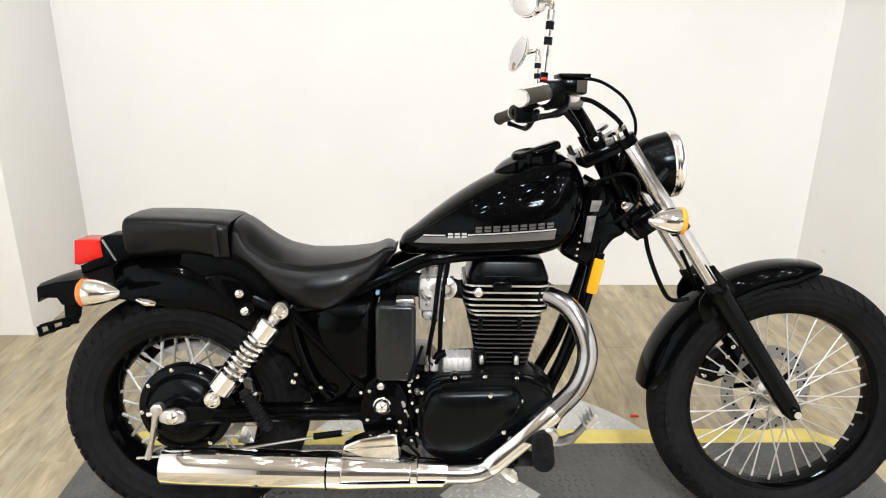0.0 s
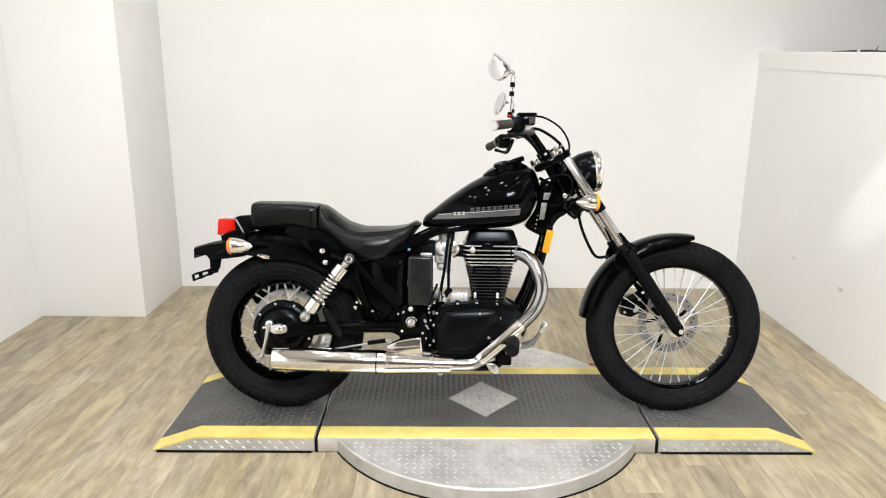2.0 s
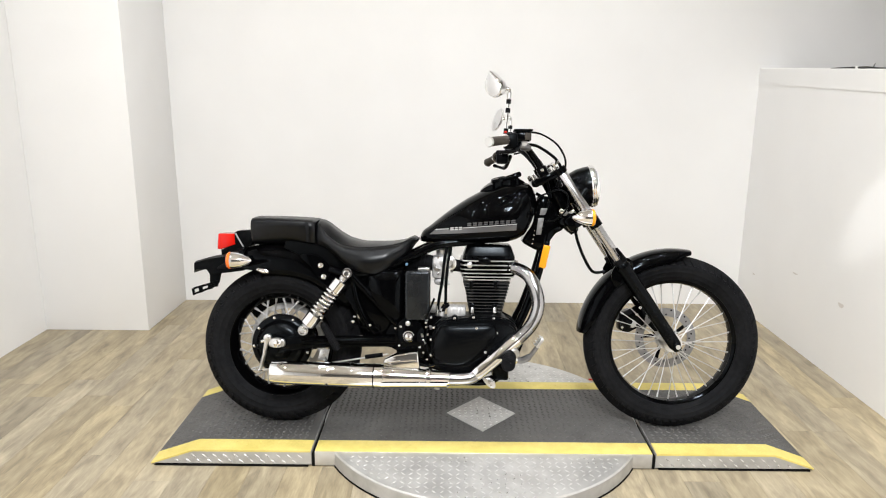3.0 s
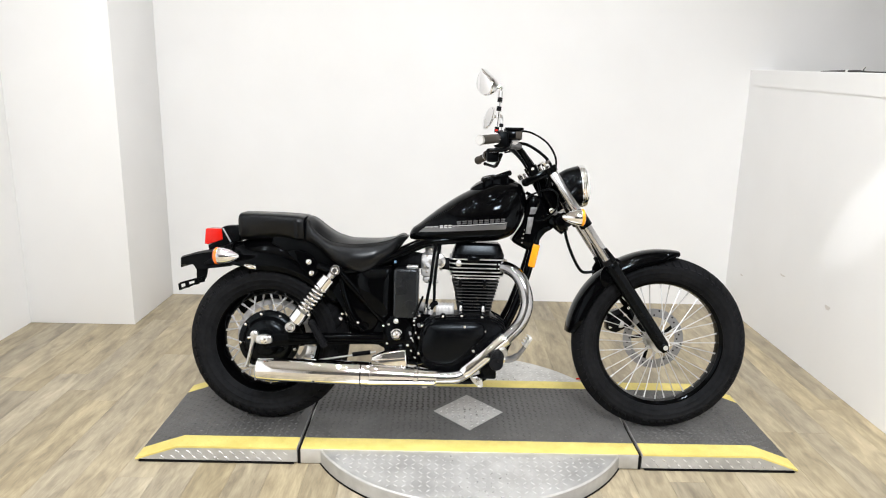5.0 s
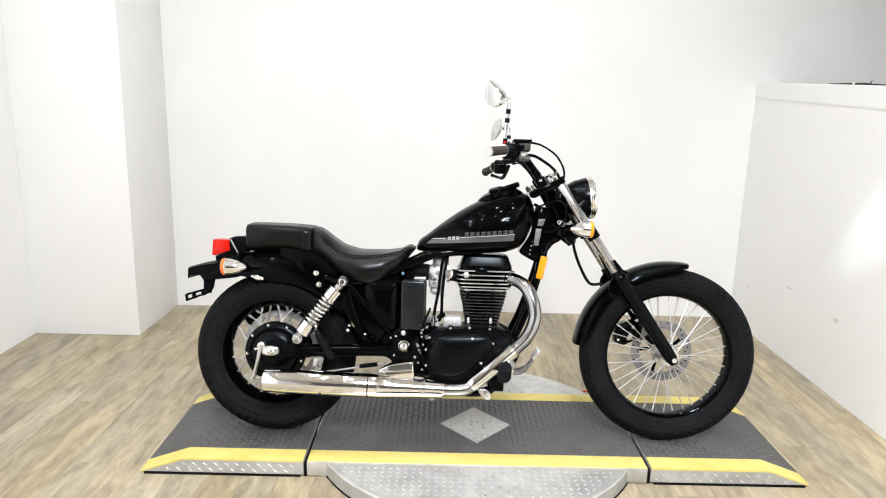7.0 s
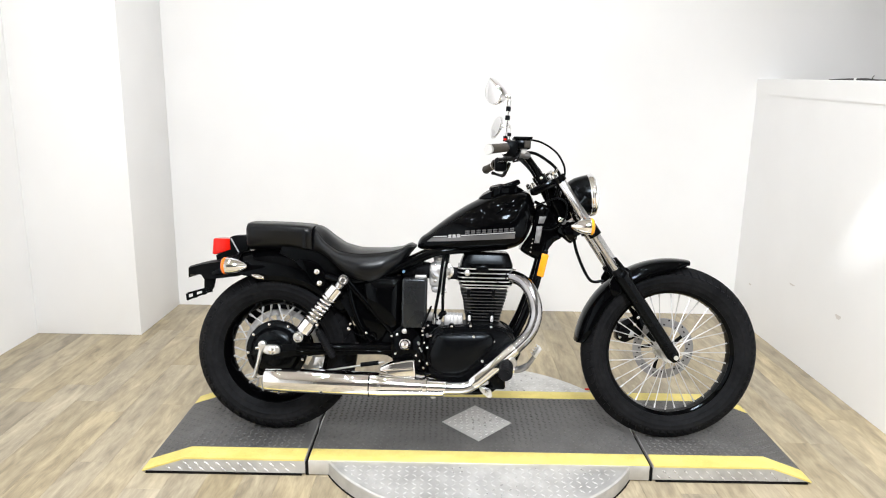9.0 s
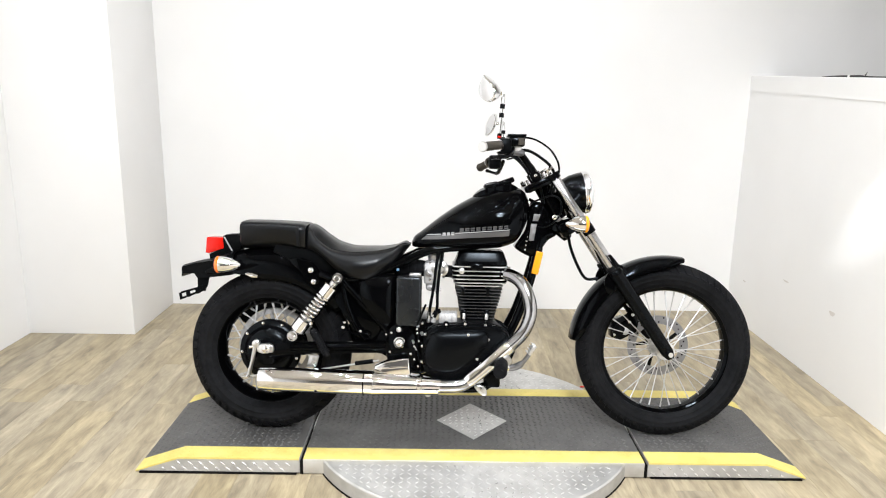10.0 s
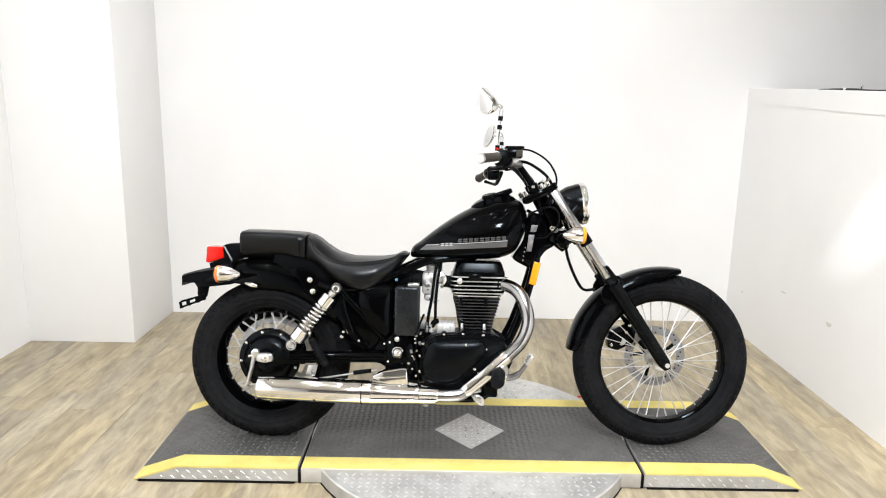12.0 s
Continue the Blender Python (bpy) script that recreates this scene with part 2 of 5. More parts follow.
def tube(bm, pts, r, seg=10, caps=True):
    p = [Vector(q) for q in pts]
    rs = r if isinstance(r, (list, tuple)) else [r] * len(p)
    rings, u = [], None
    for i, q in enumerate(p):
        d = (p[min(i + 1, len(p) - 1)] - p[max(i - 1, 0)]).normalized()
        if u is None:
            u = d.orthogonal().normalized()
        else:
            u = (u - d * u.dot(d)).normalized()
        v = d.cross(u)
        rings.append([q + rs[i] * (math.cos(a) * u + math.sin(a) * v) for a in [2 * math.pi * k / seg for k in range(seg)]])
    return loft(bm, rings, caps)


def rev(bm, prof, origin, axis, seg=32, ring=False):
    """Turns the profile (radius, height) round an axis through origin."""
    o, d = Vector(origin), Vector(axis).normalized()
    u = d.orthogonal().normalized()
    v = d.cross(u)
    rings = []
    for a in [2 * math.pi * k / seg for k in range(seg)]:
        w = math.cos(a) * u + math.sin(a) * v
        rings.append([o + max(r, 1e-4) * w + h * d for r, h in prof])
    vs = [[bm.verts.new(q) for q in r] for r in rings]
    n = len(prof)
    for i in range(seg):
        a, b = vs[i], vs[(i + 1) % seg]
        for k in range(n if ring else n - 1):
            j = (k + 1) % n
            bm.faces.new((a[k], a[j], b[j], b[k]))
    if not ring:
        bm.faces.new([q[0] for q in vs])
        bm.faces.new([q[-1] for q in vs])
    return bm


def plate(bm, pts, y0, y1, bev=0.0, seg=2):
    """A flat piece cut out in the x-z plane, from y0 to y1."""
    a = [bm.verts.new((x, y0, z)) for x, z in pts]
    b = [bm.verts.new((x, y1, z)) for x, z in pts]
    n = len(pts)
    fs = [bm.faces.new(a), bm.faces.new(b[::-1])]
    for i in range(n):
        fs.append(bm.faces.new((a[i], b[i], b[(i + 1) % n], a[(i + 1) % n])))
    if bev:
        edges = list({e for f in fs[:2] for e in f.edges})
        bmesh.ops.bevel(bm, geom=edges, offset=bev, segments=seg, affect="EDGES", profile=0.5)
    return bm


def rounded(pts, n=3):
    """A closed smooth outline through the points."""
    k = len(pts)
    out = []
    for i in range(k):
        a, b, c, d = [Vector((*pts[(i + j) % k], 0)) for j in (-1, 0, 1, 2)]
        for s in range(n):
            t = s / n
            q = 0.5 * (2 * b + (c - a) * t + (2 * a - 5 * b + 4 * c - d) * t * t + (3 * b - a - 3 * c + d) * t ** 3)
            out.append((q.x, q.y))
    return out


def pillow(bm, pts, layers):
    """A moulded cover: the outline in the x-z plane at several depths, each (y, scale)."""
    cx, cz = sum(p[0] for p in pts) / len(pts), sum(p[1] for p in pts) / len(pts)
    return loft(bm, [[(cx + (x - cx) * k, y, cz + (z - cz) * k) for x, z in pts] for y, k in layers])


def lerp(table, x):
    xs = [r[0] for r in table]
    return [float(np.interp(x, xs, [r[k] for r in table])) for k in range(1, len(table[0]))]


def curve(table, x):
    """Smooth values of a table at x: a cubic through its rows."""
    xs = [r[0] for r in table]
    i = min(max(int(np.searchsorted(xs, x, side="right")) - 1, 0), len(xs) - 2)
    h = xs[i + 1] - xs[i]
    t = (x - xs[i]) / h
    out = []
    for k in range(1, len(table[0])):
        ys = [r[k] for r in table]
        slope = lambda j: (ys[j + 1] - ys[j]) / (xs[j + 1] - xs[j])

        def tangent(j):
            if j == 0:
                return slope(0)
            if j == len(xs) - 1:
                return slope(j - 1)
            a, b = slope(j - 1), slope(j)
            return 0.0 if a * b <= 0 else 2 * a * b / (a + b)

        out.append((1 + 2 * t) * (1 - t) ** 2 * ys[i] + t * (1 - t) ** 2 * h * tangent(i) + t * t * (3 - 2 * t) * ys[i + 1] + t * t * (t - 1) * h * tangent(i + 1))
    return out


def dense(rings, n=3):
    """More rings between the given ones, on a smooth curve through each corner."""
    tracks = [smooth([r[j] for r in rings], n) for j in range(len(rings[0]))]
    return [[tr[k] for tr in tracks] for k in range(len(tracks[0]))]


def mirrored(half):
    """A closed cross-section from its near half, top to bottom, at one x."""
    return [(x, -y, z) for x, y, z in half] + [(x, y, z) for x, y, z in half[-2:0:-1]]


def empty(name, m=None):
    ob = new(name)
    ob.empty_display_size = 0.1
    if m is not None:
        ob.matrix_world = m
    return ob


def structure(ob, label, category):
    return tagged(ob, label, category, kind="structure")


# ---- the room ----
XL, XR, YB, YF, XFAR = -1.59, 2.45, 1.75, -8.0, 5.2
structure(part("floor", bbox(XL - 0.2, XFAR + 0.1, YF - 0.2, YB + 0.2, -0.12, -0.004), GAP_DARK, None), "light brown wood-look vinyl plank floor", "floor")
structure(part("wall_back", bbox(XL - 0.1, XFAR + 0.2, YB, YB + 0.12, 0, CEIL), PAINT_WALL, None), "plain white painted back wall", "wall")
structure(part("wall_left", bbox(XL - 0.12, XL, YF, YB, 0, CEIL), PAINT_WALL, None), "plain white painted side wall", "wall")
structure(part("wall_pillar", bbox(XL, -1.02, 1.18, YB, 0, CEIL, 0.004), PAINT_WALL, None), "boxed-out white painted wall corner", "wall")


def cap_z(y, thick=0.0):
    """Height of the partition's cap, which falls a little towards the viewer's end."""
    return 1.443 + 0.025 * (y - YB) - thick * (0.088 - 0.006 * (y - YB))


structure(part("wall_right", loft(bmesh.new(), [[(XR, y, 0), (XR + 0.12, y, 0), (XR + 0.12, y, cap_z(y, 1)), (XR, y, cap_z(y, 1))] for y in (YF, YB)]), PAINT_WALL, None), "white half-height partition wall", "wall")
structure(part("wall_cap", loft(bmesh.new(), [[(XR - 0.004, y, cap_z(y, 1)), (XR + 0.126, y, cap_z(y, 1)), (XR + 0.126, y, cap_z(y) - 0.004), (XR + 0.122, y, cap_z(y)), (XR - 0.001, y, cap_z(y)), (XR - 0.004, y, cap_z(y) - 0.003)] for y in (YF, YB)]), PAINT_WALL, None), "white board capping the half-height wall", "trim")
# Unseen beam, added to block the ceiling lamps beyond the partition.
structure(part("shade_beam", bbox(XR - 0.05, XR + 0.17, YF, YB, 2.85, CEIL), PAINT_WALL, None), "added white beam, out of view, shading the space beyond the half-height wall", "beam")
structure(part("wall_far", bbox(XFAR, XFAR + 0.12, YF, YB, 0, CEIL), PAINT_WALL, None), "white wall beyond the partition", "wall")
structure(part("wall_front", bbox(XL - 0.1, XFAR + 0.2, YF - 0.12, YF, 0, CEIL), DARK_PAINT, None), "plain grey wall behind the viewer", "wall")
structure(part("ceiling", bbox(XL - 0.1, XFAR + 0.2, YF - 0.1, YB + 0.1, CEIL, CEIL + 0.1), CEIL_PAINT, None), "plain tan-painted ceiling", "ceiling")


def fixture(x, y, sx, sy, label):
    f = part("ceiling_light", bbox(x - sx / 2 - 0.02, x + sx / 2 + 0.02, y - sy / 2 - 0.02, y + sy / 2 + 0.02, CEIL - 0.045, CEIL, 0.004), PAINT_WALL, None)
    return tagged(f, label, "light", "ceiling lights")


for x, y in STRIPS:
    fixture(x, y, 0.6, 0.09, "long white fluorescent strip light on the ceiling")
for x, y in SPOTS:
    fixture(x, y, 0.07, 0.07, "small square ceiling spotlight, switched on")
# Housing for that assumed spot, out of view.
spot = part("assumed_spotlight", tube(bmesh.new(), [(1.15 - 0.06 * 1.3, -2.0 - 0.06 * 2.42, CEIL - 0.02), (1.15 - 0.01 * 1.3, -2.0 - 0.01 * 2.42, CEIL - 0.13)], [0.03, 0.038], 18), PAINT_WALL, None)
tagged(spot, "assumed, unseen ceiling spotlight for the bright patch on the partition", "light", "ceiling lights")
for y, z, w, h in ((1.067, 0.386, 0.026, 0.006), (0.622, 0.355, 0.022, 0.015), (1.543, 0.255, 0.016, 0.006)):
    bm = loft(bmesh.new(), [[(XR - d, y + k * w * math.cos(t) * (1 + 0.35 * math.sin(3 * t)), z + k * h * math.sin(t) * (1 + 0.3 * math.cos(2 * t))) for t in [2 * math.pi * j / 14 for j in range(14)]] for d, k in ((-0.001, 1.0), (0.0008, 0.9))])
    tagged(part("wall_scuff", bm, SCUFF, None), "small grey scuff mark on the white partition wall", "scuff", "wall scuffs")
wire = [(0.012, 1.00, 0.001), (0.006, 0.92, 0.003), (0.004, 0.83, 0.0045), (0.003, 0.75, 0.005), (0.003, 0.67, 0.0055), (0.006, 0.635, 0.004), (0.008, 0.57, 0.003), (0.004, 0.30, 0.003), (0.01, -0.1, 0.003), (0.004, -0.8, 0.003)]
wire = smooth([(XR + dx, y, cap_z(y) + dz) for dx, y, dz in wire], 4)
CABLE = mat("cable_black", (0.015, 0.015, 0.015), 0.5)
flex = tagged(part("cable", tube(bmesh.new(), wire, [lerp([(-0.8, 0.003), (0.57, 0.003), (0.64, 0.0035), (0.68, 0.0052), (0.80, 0.0042), (1.0, 0.0015)], p[1])[0] for p in wire], 8), CABLE, None), "thin black cable lying on the wall cap", "cable")
part("cable_tie", tube(bmesh.new(), [(XR + 0.004, 0.64, cap_z(0.64) + 0.006), (XR - 0.001, 0.63, cap_z(0.63) + 0.013), (XR - 0.003, 0.616, cap_z(0.616) + 0.023)], [0.0024, 0.002, 0.001], 6), CABLE, flex, "cut-off end of a black tie")
part("cable_clip", bbox(XR - 0.004, XR + 0.014, 0.750, 0.766, cap_z(0.76) - 0.001, cap_z(0.76) + 0.0115, 0.002), PAINT_WALL, flex, "small white cable clip")
# ---- turntable and ramps ----
H, DY0, DY1, SLOPE0, SLOPE1 = 0.06, -0.215, 0.395, -0.275, 1.80
CX, CY, RD = 0.765, 0.085, 0.61


def lugs(spots, z, long=0.024, wide=0.007, high=0.0016):
    """Raised tread lugs, each a low ridge, as one mesh."""
    vs, fs = [], []
    for x, y, up, a in spots:
        c, s = math.cos(a) * long / 2, math.sin(a) * long / 2
        nx, ny = -math.sin(a) * wide / 2, math.cos(a) * wide / 2
        k = len(vs)
        vs += [(x - c, y - s, z + up), (x + nx, y + ny, z + up), (x + c, y + s, z + up), (x - nx, y - ny, z + up),
               (x - c * 0.45, y - s * 0.45, z + up + high), (x + c * 0.45, y + s * 0.45, z + up + high)]
        fs += [(k, k + 3, k + 4), (k + 3, k + 5, k + 4), (k + 3, k + 2, k + 5), (k + 2, k + 1, k + 5), (k + 1, k + 4, k + 5), (k + 1, k, k + 4)]
    return vs, fs


def tread(x0, x1, y0, y1, step, inside=lambda x, y: True, up=lambda x: 0.0):
    out = []
    for i in range(int((x1 - x0) / step)):
        for j in range(int((y1 - y0) / step)):
            x, y = x0 + (i + 0.5) * step, y0 + (j + 0.5) * step
            if inside(x, y):
                out.append((x, y, up(x), radians(45 if (i + j) % 2 else -45)))
    return out


def upright(mesh, y):
    """Turns a flat lug mesh (x, height) to stand on the front face at y."""
    return [(x, y - h, v) for x, v, h in mesh[0]], mesh[1]


# Near-black that stands for shade, and some dirt, in the platform's gaps.
GAP_SHADE_DIRT = vary(mat("gap_shade_dirt", (0.006, 0.006, 0.006), 0.8, 0, 0, 0.1), (0.003, 0.003, 0.003), (0.01, 0.0095, 0.009), 30)
in_diamond = lambda x, y: abs(x - 0.769) / 0.137 + abs(y - 0.087) / 0.152 < 0.9
off_diamond = lambda x, y: abs(x - 0.769) / 0.137 + abs(y - 0.087) / 0.152 > 1.12

turntable = empty("turntable", pose(CX, CY, 0))
tagged(turntable, "round steel tread-plate turntable with a black yellow-edged deck", "turntable")


def on_turntable(ob):
    ob.matrix_parent_inverse = turntable.matrix_world.inverted()
    return ob


bm = bmesh.new()
rev(bm, [(RD - 0.004, 0.0), (RD, 0.004), (RD, H - 0.006), (RD - 0.004, H - 0.002), (0.02, H - 0.002)], (CX, CY, 0), (0, 0, 1), 96)
disc = on_turntable(part("disc", bm, STEEL, turntable, "worn steel tread-plate disc"))
on_turntable(part("disc_rim", rev(bmesh.new(), [(RD - 0.01, 0.006), (RD + 0.0012, 0.006), (RD + 0.0012, H - 0.008), (RD - 0.01, H - 0.008)], (CX, CY, 0), (0, 0, 1), 96, ring=True), DULL, turntable, "dull steel rim band"))
hole = lambda x, y: (x - CX) ** 2 + (y - CY) ** 2 < (RD - 0.02) ** 2 and (y < DY0 - 0.012 or y > DY1 + 0.012)
on_turntable(part("disc_tread", lugs(tread(CX - RD, CX + RD, CY - RD, CY + RD, 0.0265, hole), H - 0.002, 0.021, 0.0062, 0.0019), BRIGHT, turntable, "raised steel tread lugs", smooth=False, kind="stuff"))
X0, X1 = 0.161, 1.367
on_turntable(part("deck", bbox(X0, X1, DY0, DY1, 0.004, H, 0.002), STEEL, turntable, "steel deck body"))
on_turntable(part("deck_top", bbox(X0 + 0.002, X1 - 0.002, DY0 + 0.076, DY1 - 0.072, H - 0.006, H + 0.003, 0.001), DECK_BLACK, turntable, "black painted tread plate"))
on_turntable(part("deck_tread", lugs(tread(X0 + 0.01, X1 - 0.01, DY0 + 0.082, DY1 - 0.078, 0.0225, off_diamond), H + 0.003, 0.020, 0.0075, 0.0024), DECK_WORN_GLINT, turntable, "fine black tread lugs", smooth=False, kind="stuff"))
for y0, y1 in ((DY0 + 0.001, DY0 + 0.0765), (DY1 - 0.0725, DY1 - 0.001)):
    on_turntable(part("stripe_tread", lugs(tread(X0 + 0.01, X1 - 0.01, y0 + 0.004, y1 - 0.002, 0.0225), H + 0.0034, 0.018, 0.006, 0.0012), YELLOW, turntable, "painted tread lugs", smooth=False, kind="stuff"))
    on_turntable(part("yellow_stripe", bbox(X0 + 0.002, X1 - 0.002, y0, y1, H - 0.006, H + 0.0034, 0.001), YELLOW, turntable, "yellow painted safety edge"))
bm = bmesh.new()
vs = [bm.verts.new((0.769 + a, 0.087 + b, H + c)) for c in (0.0, 0.0052) for a, b in ((-0.137, 0), (0, -0.152), (0.137, 0), (0, 0.152))]
bm.faces.new(vs[4:])
for i in range(4):
    bm.faces.new((vs[i], vs[(i + 1) % 4], vs[4 + (i + 1) % 4], vs[4 + i]))
# Black fillers give the slits beside the deck their shade.
for x in (0.155, 1.373):
    on_turntable(part("slit_shade", bbox(x - 0.0056, x + 0.0056, DY0 + 0.004, DY1 - 0.004, 0.0, H - 0.012), GAP_SHADE_DIRT, turntable, "black filler for the shade in the slit beside the deck"))
# Black ring drawn for the dirty, shaded gap below the disc.
on_turntable(part("floor_joint", rev(bmesh.new(), [(RD - 0.03, 0.0), (RD + 0.0035, 0.0), (RD + 0.0035, 0.005), (RD - 0.03, 0.005)], (CX, CY, 0), (0, 0, 1), 96, ring=True), GAP_SHADE_DIRT, turntable, "black ring for the dirty, shaded gap under the disc edge"))
diamond = on_turntable(part("diamond_plate", bm, DULL, turntable, "bare steel diamond-shaped tread plate", smooth=False))
on_turntable(part("diamond_tread", lugs(tread(0.625, 0.915, -0.07, 0.245, 0.0235, in_diamond), H + 0.0052, 0.019, 0.0065, 0.0022), BRIGHT, turntable, "raised steel tread lugs", smooth=False, kind="stuff"))

on_turntable(part("paint_mark", bbox(1.294, 1.322, 0.560, 0.571, 0.0005, 0.004), RED, turntable, "small red paint mark"))


def ramp_wing(left):
    """A black deck wing whose end slopes down to the floor."""
    inner, bend, tip = (0.149, SLOPE0, -0.428) if left else (1.379, SLOPE1, 1.944)
    thing = empty("ramp_wing", pose((inner + tip) / 2, CY, 0))
    tagged(thing, "black tread-plate ramp wing with yellow edges beside the turntable", "ramp", "ramp wings")
    inv = thing.matrix_world.inverted()

    def add(ob):
        ob.matrix_parent_inverse = inv
        return ob

    lo = 0.007
    add(part("ramp_body", plate(bmesh.new(), [(inner, lo), (inner, H), (bend, H), (tip, lo + 0.001)], DY0, DY1, 0.0015, 1), DULL, thing, "bare steel tread-plate side"))
    e = (tip - bend) / abs(tip - bend)
    top = lambda x: H if (x - bend) * e < 0 else H - (H - lo) * (x - bend) / (tip - bend)

    def sheet(y0, y1, up):
        return plate(bmesh.new(), [(inner - 0.002 * -e, top(inner) - 0.004), (inner - 0.002 * -e, H + up), (bend, H + up), (tip, lo + up + 0.001), (tip, lo - 0.001), (bend, H - 0.004)], y0, y1)

    add(part("ramp_top", sheet(DY0 + 0.076, DY1 - 0.072, 0.003), DECK_BLACK, thing, "black painted tread plate"))
    for y0, y1 in ((DY0 - 0.001, DY0 + 0.0765), (DY1 - 0.0725, DY1 + 0.001)):
        add(part("yellow_stripe", sheet(y0, y1, 0.0034), YELLOW, thing, "yellow painted safety edge"))
    for y0, y1 in ((DY0, DY0 + 0.0765), (DY1 - 0.0725, DY1)):
        add(part("stripe_tread", lugs(tread(min(inner, tip) + 0.012, max(inner, tip) - 0.012, y0 + 0.004, y1 - 0.002, 0.0225, up=lambda x: top(x) - H), H + 0.0034, 0.018, 0.006, 0.0012), YELLOW, thing, "painted tread lugs", smooth=False, kind="stuff"))
    x0, x1 = min(inner, tip) + 0.012, max(inner, tip) - 0.012
    add(part("ramp_tread", lugs(tread(x0, x1, DY0 + 0.082, DY1 - 0.078, 0.0225, up=lambda x: top(x) - H), H + 0.003, 0.020, 0.0075, 0.0024), DECK_WORN_GLINT, thing, "fine black tread lugs", smooth=False, kind="stuff"))
    spots = [(x0 + 0.010 + 0.038 * k + dx, z, 0.0, radians(-38)) for z, dx in ((0.019, 0.0), (0.040, 0.019)) for k in range(int((x1 - x0) / 0.038))]
    face = lugs([q for q in spots if q[1] < top(q[0]) - 0.014 and q[0] < x1 - 0.008], 0.0, 0.024, 0.0058, 0.0018)
    add(part("side_tread", upright(face, DY0), BRIGHT, thing, "raised steel tread lugs", smooth=False, kind="stuff"))
    # Black strip drawn as the shade line where the ramp meets the floor.
    add(part("shade_strip", bbox(x0, x1, DY0 - 0.003, DY0 + 0.02, 0.0, 0.005, 0.001), GAP_SHADE_DIRT, thing, "black strip for the shade line under the ramp edge"))
    return thing


ramp_wing(True)
ramp_wing(False)

# ---- the motorcycle ----
BIKE = pose(0.0, 0.03, H + 0.004, -8.5, 0, -1.2)
bike = empty("motorcycle", BIKE)
tagged(bike, "black cruiser motorcycle with chrome exhaust, leaning on the deck", "motorcycle")
RAX, FAX = Vector((0, 0, 0.302)), Vector((1.48, 0, 0.33))
UP = Vector((0, 1, 0))


def bolt(parent, x, y, z, r=0.007, high=0.006, material=CHROME, name="bolt"):
    return part(name, rev(bmesh.new(), [(r, 0), (r, high * 0.45), (r * 0.86, high * 0.8), (r * 0.5, high), (r * 0.1, high * 1.02)], (x, y, z), (0, -1, 0), 10), material, parent)


def wheel(name, c, r, half, rim_r, rim_in, rim_half, hub_r, hub_half, spoke_lat, tread_n, wire):
    hub = part(name, rev(bmesh.new(), [(0.012, -hub_half), (hub_r, -hub_half), (hub_r, -hub_half + 0.006), (hub_r * 0.62, -hub_half + 0.02), (hub_r * 0.62, hub_half - 0.02), (hub_r, hub_half - 0.006), (hub_r, hub_half), (0.012, hub_half)], c, UP, 32), ALU, bike, "polished wheel hub with wire spokes")
    side = r - rim_r
    crown = lambda u: (r - 0.030 * abs(u) ** 2.6, half * 0.93 * u)
    skin = [crown(0.0), crown(0.2), crown(0.4), crown(0.55), crown(0.7), crown(0.85), crown(0.97), (rim_r + side * 0.66, half * 1.0), (rim_r + side * 0.56, half * 1.015)]
    sunk = [(a - (0.0 if k < 3 else 0.0055 if k < 7 else 0.002), h - (0.0 if k < 6 else 0.004 if k < 8 else 0.0)) for k, (a, h) in enumerate(skin)]
    wall = [(rim_r + side * 0.50, half * 1.02), (rim_r + side * 0.47, half * 1.0), (rim_r + side * 0.36, half * 0.985), (rim_r + side * 0.33, half * 0.995), (rim_r + side * 0.30, half * 0.965), (rim_r + side * 0.17, half * 0.85), (rim_r + side * 0.13, half * 0.85), (rim_r + side * 0.11, half * 0.80), (rim_r - 0.004, half * 0.66)]
    flank = sunk[1:] + wall
    part("tyre", rev(bmesh.new(), [(a, -h) for a, h in flank[::-1]] + [sunk[0]] + flank, c, UP, 96, ring=True), RUBBER, hub, "black rubber tyre with worn tread")
    # tread blocks round the shoulders, with open grooves between them
    vs, fs = [], []
    pitch = 2 * math.pi / tread_n
    for k in range(tread_n):
        for s in (-1, 1):
            base = len(vs)
            rows = [(0.55, 0.10), (0.40, 0.0), (0.22, 0.0), (0.10, 0.0), (0.05, 0.06), (0.0, 0.16)]
            for row, (shift, trim) in enumerate(rows):
                a, h = skin[row + 3]
                for lift in (-0.005, 0.0):
                    for side_k in (0.0, 1.0):
                        ang = (k + (0.5 if s > 0 else 0) + shift + trim + side_k * (0.72 - 2 * trim)) * pitch
                        rr, hh = (a + lift, h) if row < 4 else (a, h + lift)
                        vs.append((c.x + rr * math.cos(ang), c.y + s * hh, c.z + rr * math.sin(ang)))
            n = len(rows)
            for i in range(n - 1):
                p, q = base + 4 * i, base + 4 * i + 4
                fs += [(p + 2, p + 3, q + 3, q + 2), (p, p + 2, q + 2, q), (p + 1, q + 1, q + 3, p + 3)]
            fs += [(base, base + 1, base + 3, base + 2), (base + 4 * n - 4, base + 4 * n - 2, base + 4 * n - 1, base + 4 * n - 3)]
    bm = bmesh.new()
    verts = [bm.verts.new(v) for v in vs]
    for f in fs:
        bm.faces.new([verts[k] for k in f])
    part("tread", bm, RUBBER, hub, "tread blocks", kind="stuff")
    w = rim_half
